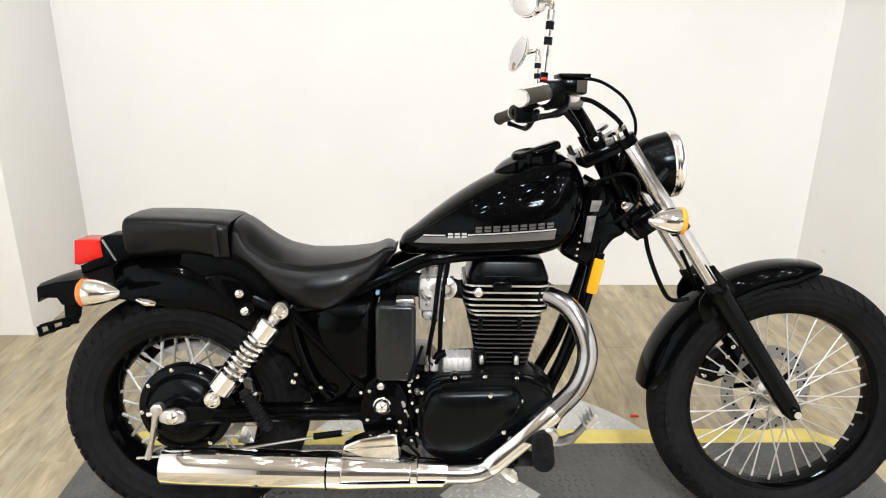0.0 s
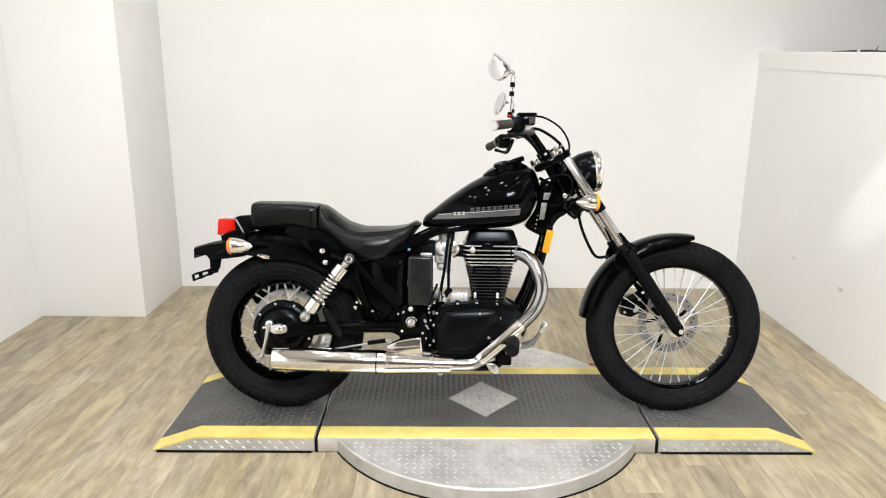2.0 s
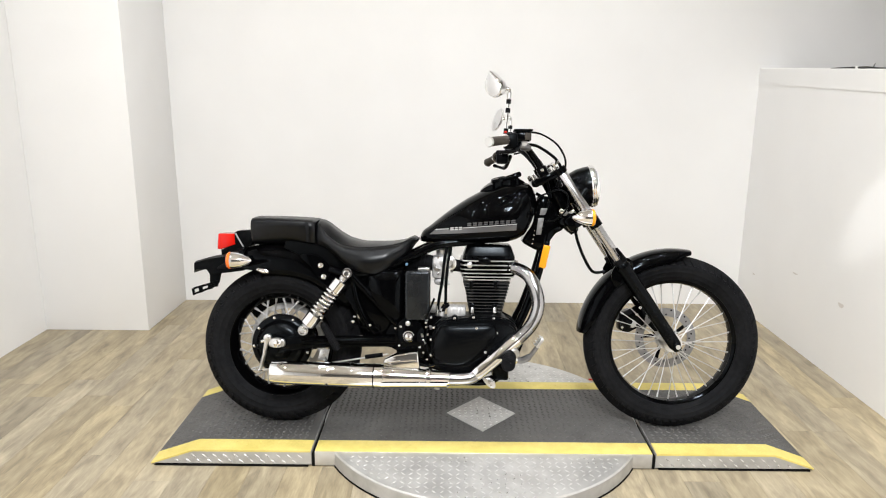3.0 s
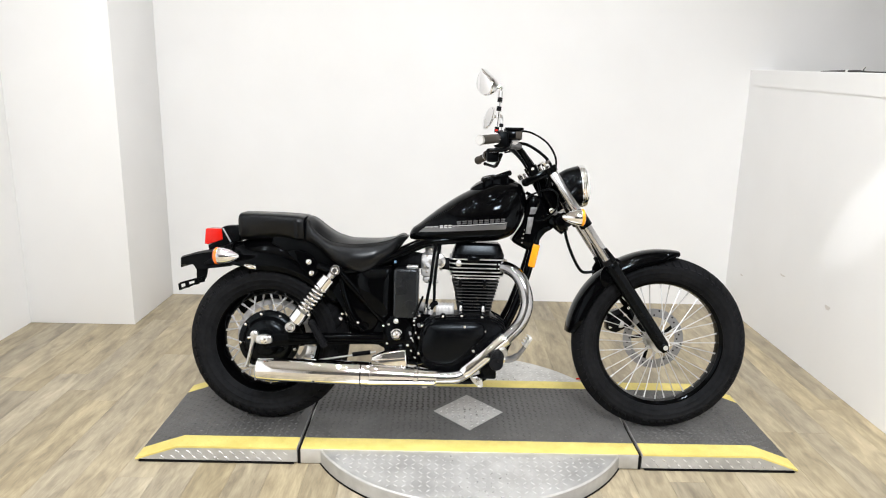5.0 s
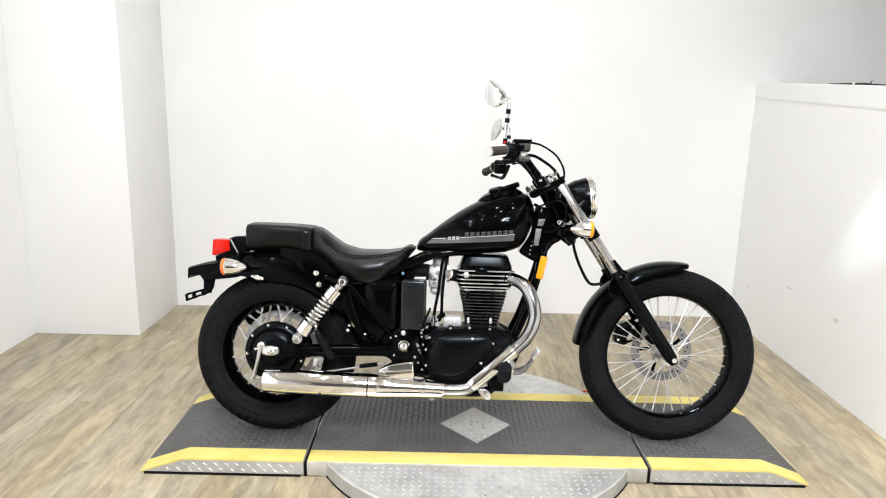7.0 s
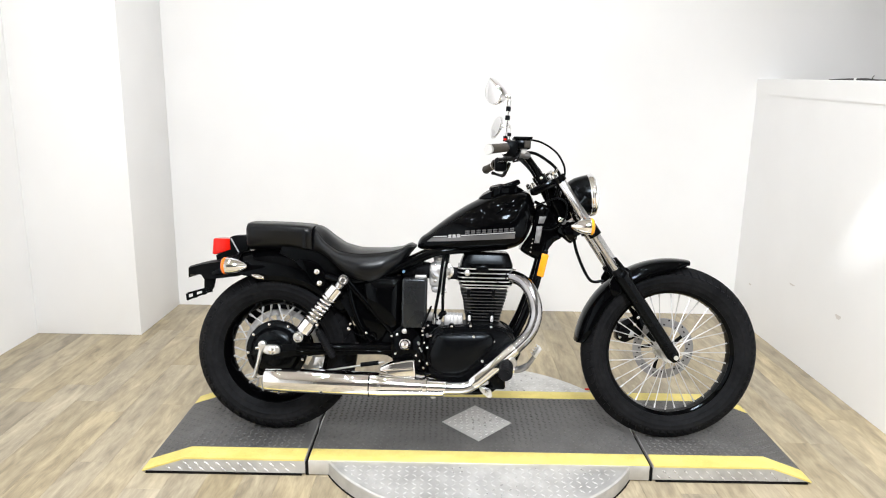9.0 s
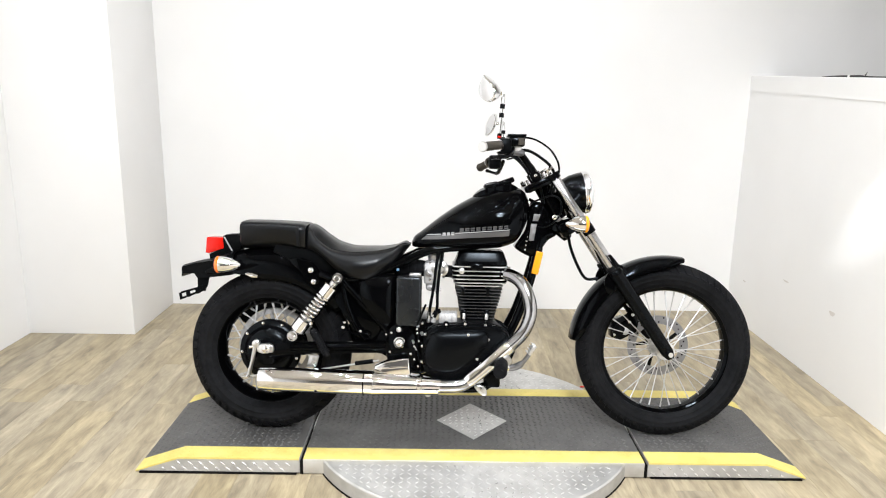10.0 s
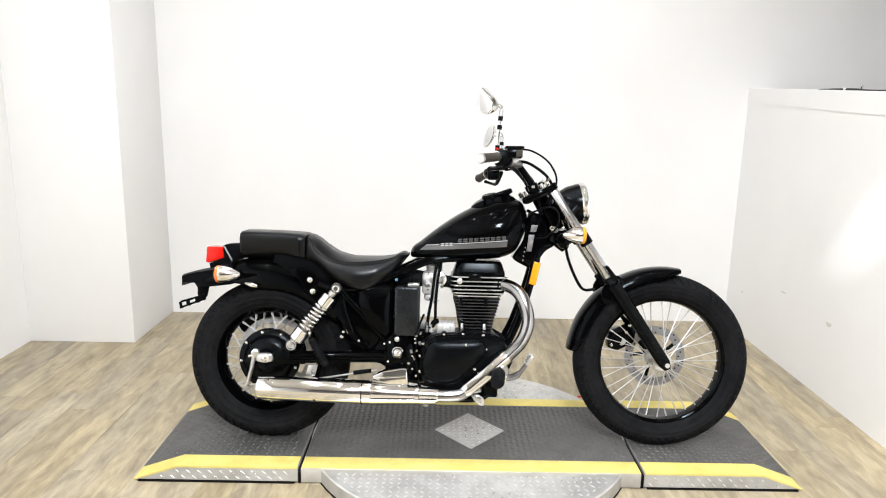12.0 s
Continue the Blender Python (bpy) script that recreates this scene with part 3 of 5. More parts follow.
    part("rim", rev(bmesh.new(), [(rim_r, -w), (rim_r + 0.003, -w + 0.003), (rim_r - 0.008, -w + 0.007), (rim_r - 0.013, -w * 0.5), (rim_r - 0.016, 0), (rim_r - 0.013, w * 0.5), (rim_r - 0.008, w - 0.007), (rim_r + 0.003, w - 0.003), (rim_r, w), (rim_r - 0.008, w - 0.001),
        (rim_r - 0.017, w * 0.7), (rim_in + 0.004, w * 0.45), (rim_in, 0), (rim_in + 0.004, -w * 0.45), (rim_r - 0.017, -w * 0.7), (rim_r - 0.008, -w + 0.001)], c, UP, 64, ring=True), GLOSS, hub, "gloss black wheel rim")
    ns = 36
    for k in range(ns):
        a = 2 * math.pi * k / ns
        s = -1 if k % 2 else 1
        lead = (0.62 if (k // 2) % 2 else -0.62) * min(1, hub_r / 0.05)
        p0 = c + Vector((math.cos(a + lead) * hub_r * 0.9, s * spoke_lat, math.sin(a + lead) * hub_r * 0.9))
        p1 = c + Vector((math.cos(a) * (rim_in + 0.001), s * 0.006, math.sin(a) * (rim_in + 0.001)))
        p2 = p1 + (p0 - p1).normalized() * 0.016
        bm = tube(bmesh.new(), [p0, p2], wire, 6)
        tube(bm, [p2, p1], wire * 1.6, 6)
        part("spoke", bm, SPOKE, hub)
    return hub


front = wheel("front_wheel", FAX, 0.328, 0.052, 0.243, 0.222, 0.030, 0.034, 0.045, 0.038, 64, 0.0019)
rear = wheel("rear_wheel", RAX, 0.302, 0.068, 0.203, 0.172, 0.042, 0.085, 0.05, 0.042, 52, 0.0029)

# front brake
bm = rev(bmesh.new(), [(0.117, 0.058), (0.117, 0.063), (0.085, 0.063), (0.085, 0.058)], FAX, UP, 48, ring=True)
brake = part("brake_disc", bm, DISC, bike, "drilled steel front brake disc")
for k in range(5):
    a = 2 * math.pi * k / 5 + 0.3
    part("carrier_arm", plate(bmesh.new(), [(FAX.x + q * math.cos(a + w), FAX.z + q * math.sin(a + w)) for q, w in ((0.03, -0.25), (0.090, 0.22), (0.090, 0.36), (0.03, 0.25))], 0.060, 0.066, 0.001), PLASTIC, brake)
part("disc_hub", rev(bmesh.new(), [(0.040, 0.040), (0.040, 0.064), (0.028, 0.070), (0.012, 0.070)], FAX, UP, 28), CAST, brake)
hole = rev(bmesh.new(), [(0.0034, 0), (0.0034, 0.0006), (0.0005, 0.0006)], (0, 0, 0), (0, -1, 0), 8)
hole_mesh = None
for k in range(36):
    a, q = 2 * math.pi * k / 36, (0.092, 0.101, 0.110)[k % 3]
    if hole_mesh is None:
        spot = part("vent_hole", hole, PLASTIC, brake)
        hole_mesh = spot.data
    else:
        spot = new("vent_hole", hole_mesh)
        spot.parent = brake
    spot.location = (FAX.x + q * math.cos(a), 0.0578, FAX.z + q * math.sin(a))
cal = part("brake_caliper", plate(bmesh.new(), [(1.296, 0.362), (1.292, 0.405), (1.304, 0.428), (1.338, 0.440), (1.372, 0.430), (1.378, 0.398), (1.362, 0.366), (1.330, 0.350)], 0.040, 0.098, 0.006), SATIN, bike, "black front brake caliper")
part("caliper_bracket", plate(bmesh.new(), [(1.33, 0.405), (1.345, 0.452), (1.375, 0.47), (1.40, 0.44), (1.39, 0.385), (1.365, 0.37)], 0.034, 0.044, 0.003), SATIN, cal)
part("caliper_body", box(bmesh.new(), (1.322, 0.036, 0.392), (0.040, 0.020, 0.040), 0.004, Matrix.Rotation(radians(20), 4, "Y")), SATIN, cal)
part("slide_boot", tube(bmesh.new(), [(1.312, 0.030, 0.424), (1.352, 0.030, 0.447)], 0.010, 12), RUBBER, cal)
part("piston_cover", rev(bmesh.new(), [(0.015, 0), (0.015, 0.006), (0.010, 0.009)], (1.345, 0.038, 0.388), (0, -1, 0), 16), CAST, cal)
for x, z in ((1.305, 0.375), (1.36, 0.425), (1.372, 0.452)):
    part("caliper_bolt", rev(bmesh.new(), [(0.006, 0), (0.006, 0.008), (0.003, 0.010)], (x, 0.036, z), (0, -1, 0), 8), CHROME, cal)
part("brake_hose", tube(bmesh.new(), smooth([(1.305, 0.06, 0.425), (1.283, 0.06, 0.42), (1.278, 0.055, 0.45), (1.298, 0.05, 0.49), (1.285, 0.045, 0.53), (1.27, 0.04, 0.60), (1.22, 0.03, 0.70)], 5), 0.005, 8), PLASTIC, cal)

# fork
FT, FB = Vector((1.035, 0, 0.972)), Vector((1.475, 0, 0.333))
fork_at = lambda k, y: FT + (FB - FT) * k + Vector((0, y, 0))
for y in (-0.083, 0.083):
    leg = part("fork_leg", tube(bmesh.new(), [fork_at(0.53, y), fork_at(0.545, y), fork_at(0.56, y), fork_at(0.95, y), fork_at(1.0, y), fork_at(1.03, y)], [0.024, 0.029, 0.027, 0.024, 0.023, 0.014], 20), SATIN, bike, "satin black fork lower leg")
    part("fork_tube", tube(bmesh.new(), [fork_at(0.22, y), fork_at(0.54, y)], 0.0172, 20), FORK, leg, "chrome fork tube")
    part("fork_cover", tube(bmesh.new(), [fork_at(0.015, y), fork_at(0.02, y), fork_at(0.225, y), fork_at(0.235, y)], [0.0160, 0.0182, 0.0182, 0.0172], 24), FORK, leg, "polished fork shroud")
    part("dust_seal", tube(bmesh.new(), [fork_at(0.505, y), fork_at(0.51, y), fork_at(0.53, y)], [0.0185, 0.0235, 0.0235], 18), RUBBER, leg)
    s = -1 if y < 0 else 1
    a = fork_at(1.0, y)
    part("axle_cap", rev(bmesh.new(), [(0.013, 0), (0.013, 0.006), (0.009, 0.009)], (a.x, a.y + s * 0.022, a.z), (0, s, 0), 16), SATIN, leg)
part("front_axle", tube(bmesh.new(), [(1.478, -0.115, 0.331), (1.478, 0.115, 0.331)], 0.009, 12), ALU, bike)
d = (FB - FT).normalized()
tilt = Matrix.Rotation(math.atan2(d.x, -d.z), 4, "Y").inverted()
lift = Matrix.Rotation(radians(-26), 4, "Y")
for c, sx, sz, name, tilt in (((0.990, 0, 0.942), 0.108, 0.029, "top_yoke", lift), ((1.092, 0, 0.782), 0.058, 0.05, "lower_yoke", tilt)):
    yoke = part(name, box(bmesh.new(), c, (sx, 0.19, sz), 0.007, tilt), GLOSS, bike, "black steering yoke")
    for s in (-1, 1):
        k = 0.02 if name == "top_yoke" else 0.29
        part("clamp_ring", tube(bmesh.new(), [fork_at(k - 0.03, 0.083 * s), fork_at(k + (0.0 if k < 0.1 else 0.03), 0.083 * s)], 0.0235, 20), SATIN, yoke)
        if k < 0.1:
            part("fork_cap", tube(bmesh.new(), [fork_at(-0.045, 0.083 * s), fork_at(-0.040, 0.083 * s), fork_at(-0.03, 0.083 * s)], [0.012, 0.018, 0.018], 14), CHROME, yoke)
            for x, q in ((0.946, 0.0085), (1.020, 0.0075)):
                z = 0.934 + 0.488 * (x - 0.946)
                part("clamp_bolt", tube(bmesh.new(), [(x, 0.078 * s, z), (x - 0.007, 0.078 * s, z + 0.015), (x - 0.009, 0.078 * s, z + 0.018)], [q, q, q * 0.6], 10), CHROME, yoke)
part("steering_neck", tube(bmesh.new(), [(0.995, 0, 0.955), (1.002, 0, 0.943), (1.003, 0, 0.941), (1.075, 0, 0.815)], [0.037, 0.037, 0.031, 0.031], 22), GLOSS, bike, "black steering neck")
for y in (-0.045, 0.045):
    part("handlebar_riser", tube(bmesh.new(), [(0.985, y, 0.955), (0.978, y, 0.967), (0.970, y, 0.982)], [0.018, 0.02, 0.02], 14), SATIN, bike, "black handlebar clamp")
    bolt(bike, 0.974, y - 0.019, 0.972, 0.007)

# front fender
def fender(name, c, r, half, lips, a0, a1, n, label, material=GLOSS):
    """A curved mudguard; lips: how far down its sides reach, from end to end."""
    rings = []
    for k in range(n + 1):
        t = k / n
        a = radians(a0 + (a1 - a0) * t)
        lip = lerp(lips, t)[0]
        end = min(1.0, min(t, 1 - t) * n / 4.0)
        deep = min(r - lip, 0.075)
        cross = [] if r - lip <= 0.075 else [(-half, lip), (-half, (lip + r - deep) / 2)]
        for m in range(10):
            ph = radians(90 - 10 * m)
            cross.append((-half * math.sin(ph) ** 0.8, r - deep + deep * math.cos(ph) ** 0.8))
        cross = ([(-half, lip)] * (12 - len(cross)) + cross)[-12:]
        cross = cross + [(-y, q) for y, q in cross[-2::-1]]
        cross = cross + [(y * 0.95, q - 0.004) for y, q in cross[::-1]]
        rings.append([(c[0] + q * math.cos(a), y * (0.72 + 0.28 * math.sqrt(end)), c[1] + q * math.sin(a)) for y, q in cross])
    return part(name, loft(bmesh.new(), rings), material, bike, label, 50)


fender("front_fender", (1.48, 0.328), 0.357, 0.068, [(0, 0.343), (0.04, 0.335), (0.13, 0.316), (0.3, 0.308), (0.85, 0.310), (0.95, 0.322), (1, 0.334)], 81, 174, 40, "gloss black front mudguard")
for y in (-0.078, 0.078):
    bm = plate(bmesh.new(), rounded([(1.235, 0.60), (1.28, 0.655), (1.315, 0.63), (1.29, 0.58), (1.25, 0.545)], 3), y - 0.004, y + 0.004, 0.002)
    part("fender_bracket", bm, GLOSS, bike)
part("fender_stay", plate(bmesh.new(), [(1.236, 0.690), (1.246, 0.694), (1.283, 0.652), (1.268, 0.640)], -0.117, -0.109, 0.002), SATIN, bike, "black steel mudguard lug")

# headlight
HL = Vector((1.161, 0, 0.914))
HD = Vector((1, 0, 0.11)).normalized()
shell = part("headlight", rev(bmesh.new(), [(0.004, -0.105), (0.03, -0.100), (0.052, -0.083), (0.068, -0.050), (0.075, -0.015), (0.076, 0.0), (0.02, 0.0)], HL, HD, 40), SATIN, bike, "round black headlight shell")
part("headlight_rim", rev(bmesh.new(), [(0.0765, -0.004), (0.0795, 0.0), (0.0795, 0.004), (0.0775, 0.006), (0.0785, 0.009), (0.0785, 0.013), (0.0755, 0.018), (0.071, 0.018), (0.070, 0.0)], HL, HD, 40, ring=True), CHROME, shell, "chrome headlight rim")
part("headlight_glass", rev(bmesh.new(), [(0.0715, 0.014), (0.06, 0.026), (0.035, 0.034), (0.003, 0.036)], HL, HD, 40), LENS, shell, "clear headlight glass")
part("headlight_bracket", tube(bmesh.new(), [(1.10, -0.085, 0.865), (1.135, -0.078, 0.905)], 0.010, 10), SATIN, shell)


def signal(x_tip, x_lens, z, y, material, inner, label):
    """Bullet-shaped chrome indicator with a coloured lens."""
    s = 1 if x_lens > x_tip else -1
    ln = abs(x_lens - x_tip)
    r = 0.029
    ob = part("indicator", rev(bmesh.new(), [(0.004, 0), (0.013, 0.010), (0.022, ln * 0.35), (0.028, ln * 0.62), (r, ln * 0.8), (r, ln * 0.86), (0.01, ln * 0.86)], (x_tip, y, z), (s, 0, 0), 28), CHROME, bike, label)
    part("lens", rev(bmesh.new(), [(r + 0.001, ln * 0.84), (r + 0.001, ln * 0.93), (r - 0.004, ln * 0.99), (r - 0.014, ln * 1.02), (0.002, ln * 1.03)], (x_tip, y, z), (s, 0, 0), 28), material, ob, "coloured indicator lens")
    part("stalk", tube(bmesh.new(), [(x_tip + s * ln * 0.45, y, z - 0.004), (x_tip + s * ln * 0.40, inner, z - 0.002)], 0.009, 10), CHROME if s > 0 else SATIN, ob)
    return ob


for s in (-1, 1):
    signal(1.072, 1.152, 0.803, 0.17 * s, AMBER, 0.10 * s, "chrome bullet front indicator with amber lens")
    signal(-0.064, -0.150, 0.638, 0.20 * s, ORANGE, 0.07 * s, "chrome bullet rear indicator with orange lens")

# handlebar and controls
for s in (-1, 1):
    e, i = ((Vector((0.766, -0.34, 1.053)), Vector((0.834, -0.22, 1.069))) if s < 0 else (Vector((0.787, 0.34, 1.013)), Vector((0.830, 0.22, 1.035))))
    bar = part("handlebar", tube(bmesh.new(), smooth([(0.975, 0.04 * s, 0.972), (0.950, 0.05 * s, 1.010), (0.915, 0.085 * s, 1.048), (0.885, 0.14 * s, 1.062), i, i * 0.2 + e * 0.8], 5), 0.0125, 14), GLOSS, bike, "gloss black handlebar")
    g0, g1 = i * 0.86 + e * 0.14, i * 0.05 + e * 0.95
    part("grip", tube(bmesh.new(), [g0, g0 * 0.97 + g1 * 0.03, g0 * 0.95 + g1 * 0.05, g1], [0.021, 0.021, 0.0155, 0.0155], 20), GRIP, bar, "worn grey-brown rubber handgrip")
    if s < 0:
        part("stop_switch", box(bmesh.new(), i + Vector((-0.006, 0.004, 0.027)), (0.010, 0.012, 0.007), 0.002), RED, bar, "red engine stop switch")
    part("grip_ring", tube(bmesh.new(), [g0 * 0.97 + g1 * 0.03, g0 * 0.93 + g1 * 0.07], 0.0215, 20), CHROME, bar)
    part("grip_end", tube(bmesh.new(), [g1, g1 * 0.9 + e * 0.1, e], [0.016, 0.0175, 0.0155], 20), ALU if s < 0 else RUBBER, bar, "bar end")
    part("switch_box", box(bmesh.new(), i + Vector((0.012, -0.008 * s, -0.004)), (0.05, 0.045, 0.055), 0.010), PLASTIC, bar, "black switch housing")
    lv = [i + Vector((0, 0, 0.012 if s > 0 else 0)) + Vector((0.045, -0.02 * s, -0.012)), i + Vector((0.035, 0.02 * s, -0.03)), i * 0.5 + e * 0.5 + Vector((0.045, 0, -0.035)), e + Vector((0.03, 0, -0.034 if s < 0 else -0.012))]
    part("lever", tube(bmesh.new(), smooth(lv, 4), [0.008] * 9 + [0.006] * 3 + [0.008], 8), SATIN, bar, "hand lever")
cyl = part("brake_reservoir", bbox(0.862, 0.918, -0.215, -0.155, 1.066, 1.098, 0.006), SATIN, bike, "black front brake fluid reservoir")
part("reservoir_lid", bbox(0.858, 0.922, -0.22, -0.15, 1.099, 1.107, 0.002), PLASTIC, cyl)
part("reservoir_window", bbox(0.895, 0.915, -0.2175, -0.2145, 1.070, 1.094, 0.001), GRIP, cyl, "brownish fluid window")
part("lever_pivot", rev(bmesh.new(), [(0.012, 0), (0.012, 0.008), (0.006, 0.010)], (0.895, -0.19, 1.062), (0, -1, 0), 12), CAST, cyl)
part("master_cylinder", tube(bmesh.new(), [(0.875, -0.18, 1.052), (0.915, -0.13, 1.05)], 0.014, 12), DISC, cyl)


def mirror(base, top, head, s):
    m = part("mirror_stem", tube(bmesh.new(), smooth([base, base * 0.5 + top * 0.5, top], 4), 0.005, 10), CHROME, bike, "chrome mirror stem")
    for a, b, r, mt in ((0.02, 0.16, 0.008, SATIN), (0.36, 0.46, 0.0075, CHROME), (0.52, 0.62, 0.0085, RUBBER), (0.72, 0.82, 0.0085, RUBBER), (0.84, 0.97, 0.0075, ALU)):
        part("stem_collar", tube(bmesh.new(), [base.lerp(top, a), base.lerp(top, b)], r, 12), mt, m)
    part("mirror_arm", tube(bmesh.new(), smooth([top, top + Vector((-0.004, 0, 0.008)), head.lerp(top, 0.35) + Vector((0, 0, 0.004)), head], 3), 0.0065, 10), CHROME, m)
    d = Vector((-0.72, -0.66 if s < 0 else -0.5, -0.10)).normalized()
    u = Vector((0, 0, 1)) - d * d.z
    u.normalize()
    v = d.cross(u)
    rings = []
    for h, k in ((0.012, 0.95), (0.010, 1.0), (0.004, 1.0), (-0.012, 0.94), (-0.026, 0.80), (-0.038, 0.58), (-0.045, 0.30), (-0.047, 0.05)):
        ring = []
        for j in range(28):
            a = 2 * math.pi * j / 28
            tall = (0.057 if math.sin(a) > 0 else 0.036) if s < 0 else 0.043
            lean = (0.010 if s < 0 else -0.026) * math.sin(a)
            ring.append(head + d * (h if s < 0 else h * 0.3) + k * (u * tall * math.sin(a) + v * ((0.038 if s < 0 else 0.031) * math.cos(a) * (1 - (0.80 if s < 0 else 0) * max(0, math.sin(a)) ** 2.2))) + v * lean * k)
        rings.append(ring)
    part("mirror_shell", loft(bmesh.new(), rings), CHROME, m, "teardrop chrome mirror shell")
    part("mirror_glass", loft(bmesh.new(), [[head + (q - head) * 0.93 + d * 0.0015 for q in rings[0]], [head + (q - head) * 0.90 + d * 0.0025 for q in rings[0]]]), MIRROR, m, "mirror glass")
    return m


mirror(Vector((0.829, -0.20, 1.085)), Vector((0.841, -0.20, 1.236)), Vector((0.790, -0.20, 1.250)), -1)
mirror(Vector((0.872, 0.20, 1.05)), Vector((0.872, 0.20, 1.18)), Vector((0.822, 0.20, 1.178)), 1)
cables = [
    [(0.905, -0.18, 1.1005), (0.958, -0.15, 1.095), (1.014, -0.12, 1.066), (1.044, -0.10, 1.030), (1.055, -0.09, 1.000), (1.053, -0.08, 0.969), (1.035, -0.06, 0.90)],
    [(0.90, -0.15, 1.058), (0.946, -0.12, 1.0556), (1.003, -0.09, 1.025), (1.034, -0.075, 0.995), (1.041, -0.07, 0.965), (1.03, -0.05, 0.91)],
    [(0.885, 0.14, 1.04), (0.935, 0.10, 1.045), (0.975, 0.06, 1.015), (1.0, 0.03, 0.965), (1.02, 0.02, 0.90)],
    [(0.955, -0.09, 0.87), (0.985, -0.10, 0.885), (1.03, -0.12, 0.90), (1.06, -0.12, 0.88), (1.06, -0.11, 0.83), (1.02, -0.10, 0.79), (0.985, -0.09, 0.785)],
    [(0.90, -0.12, 1.058), (0.935, -0.075, 1.035), (0.965, -0.05, 0.985), (0.995, -0.045, 0.93), (1.01, -0.04, 0.87)],
    [(0.905, 0.12, 1.055), (0.955, 0.07, 1.02), (0.985, 0.045, 0.97), (1.015, 0.04, 0.90), (1.02, 0.04, 0.86)],
    [(1.098, -0.06, 0.77), (1.110, -0.07, 0.71), (1.140, -0.07, 0.64), (1.172, -0.06, 0.598), (1.215, -0.06, 0.60)],
]
for c in cables:
    part("cable", tube(bmesh.new(), smooth(c, 5), 0.0055 if c in (cables[-1], cables[1], cables[4]) else 0.0036, 8), PLASTIC, bike, "black control cable")

# fuel tank
TANK = [(0.526, 0.724, 0.704, 0.016), (0.536, 0.742, 0.700, 0.042), (0.56, 0.760, 0.698, 0.064), (0.60, 0.793, 0.699, 0.088), (0.65, 0.831, 0.697, 0.109), (0.71, 0.870, 0.698, 0.125), (0.78, 0.905, 0.700, 0.134), (0.84, 0.924, 0.704, 0.136), (0.885, 0.931, 0.716, 0.132), (0.915, 0.928, 0.736, 0.120), (0.938, 0.915, 0.78, 0.098), (0.952, 0.895, 0.815, 0.07), (0.957, 0.88, 0.84, 0.045)]


def tank_side(x, z):
    zt, zb, w = curve(TANK, x)
    zc, h = zb + (zt - zb) * 0.40, None
    h = (zt - zc) if z > zc else (zc - zb)
    u = min(1.0, abs(z - zc) / h)
    return w * (1 - u ** (2.1 if z > zc else 4.0)) ** (1 / (2.1 if z > zc else 4.0))


rings = []
for k in range(61):
    x = 0.526 + (0.957 - 0.526) * k / 60
    zt, zb, w = curve(TANK, x)
    zc = zb + (zt - zb) * 0.40
    ring = []
    for j in range(48):
        a = 2 * math.pi * j / 48
        sn, cs = math.sin(a), math.cos(a)
        h = (zt - zc) if sn > 0 else (zc - zb)
        e = 2.1 if sn > 0 else 4.0
        ring.append((x, w * math.copysign(abs(cs) ** (2 / e), cs), zc + h * math.copysign(abs(sn) ** (2 / e), sn)))
    rings.append(ring)
tank = part("fuel_tank", loft(bmesh.new(), rings), GLOSS, bike, "gloss black teardrop fuel tank", 60)


def decal(name, pts_low, pts_high, material, lift=0.0016, n=16):
    """A thin strip lying on the tank's near side, between two lines."""
    rings = []
    for k in range(n + 1):
        t = k / n
        lo = [pts_low[0][i] + (pts_low[1][i] - pts_low[0][i]) * t for i in (0, 1)]
        hi = [pts_high[0][i] + (pts_high[1][i] - pts_high[0][i]) * t for i in (0, 1)]
        col = []
        for m in (0, 0.33, 0.67, 1):
            x, z = lo[0] + (hi[0] - lo[0]) * m, lo[1] + (hi[1] - lo[1]) * m
            col.append((x, -tank_side(x, z) - lift, z))
        rings.append(col + [(x, y + lift + 0.002, z) for x, y, z in col[::-1]])
    return part(name, loft(bmesh.new(), rings), material, tank)


decal("stripe", ((0.562, 0.731), (0.878, 0.753)), ((0.580, 0.746), (0.880, 0.772)), STRIPE_GREY)
decal("pinstripe", ((0.583, 0.7485), (0.635, 0.7525)), ((0.586, 0.7515), (0.635, 0.7555)), STRIPE_PALE)
decal("pinstripe", ((0.685, 0.757), (0.880, 0.774)), ((0.685, 0.760), (0.881, 0.777)), STRIPE_PALE)


def letter_bars(x, z, w, h, slope, material):
    """An illegible character: two plain bars, one above the other."""
    for z0, z1 in ((0, h * 0.42), (h * 0.58, h)):
        decal("mark", ((x, z + z0), (x + w, z + z0 + slope * w)), ((x, z + z1), (x + w, z + z1 + slope * w)), material, n=3)


for k in range(3):
    letter_bars(0.6405 + k * 0.0155, 0.7488 + k * 0.0013, 0.0115, 0.0105, 0.083, STRIPE_PALE)
for k in range(9):
    letter_bars(0.702 + k * 0.0197, 0.7645 + k * 0.00165, 0.0145, 0.0125, 0.084, BADGE)
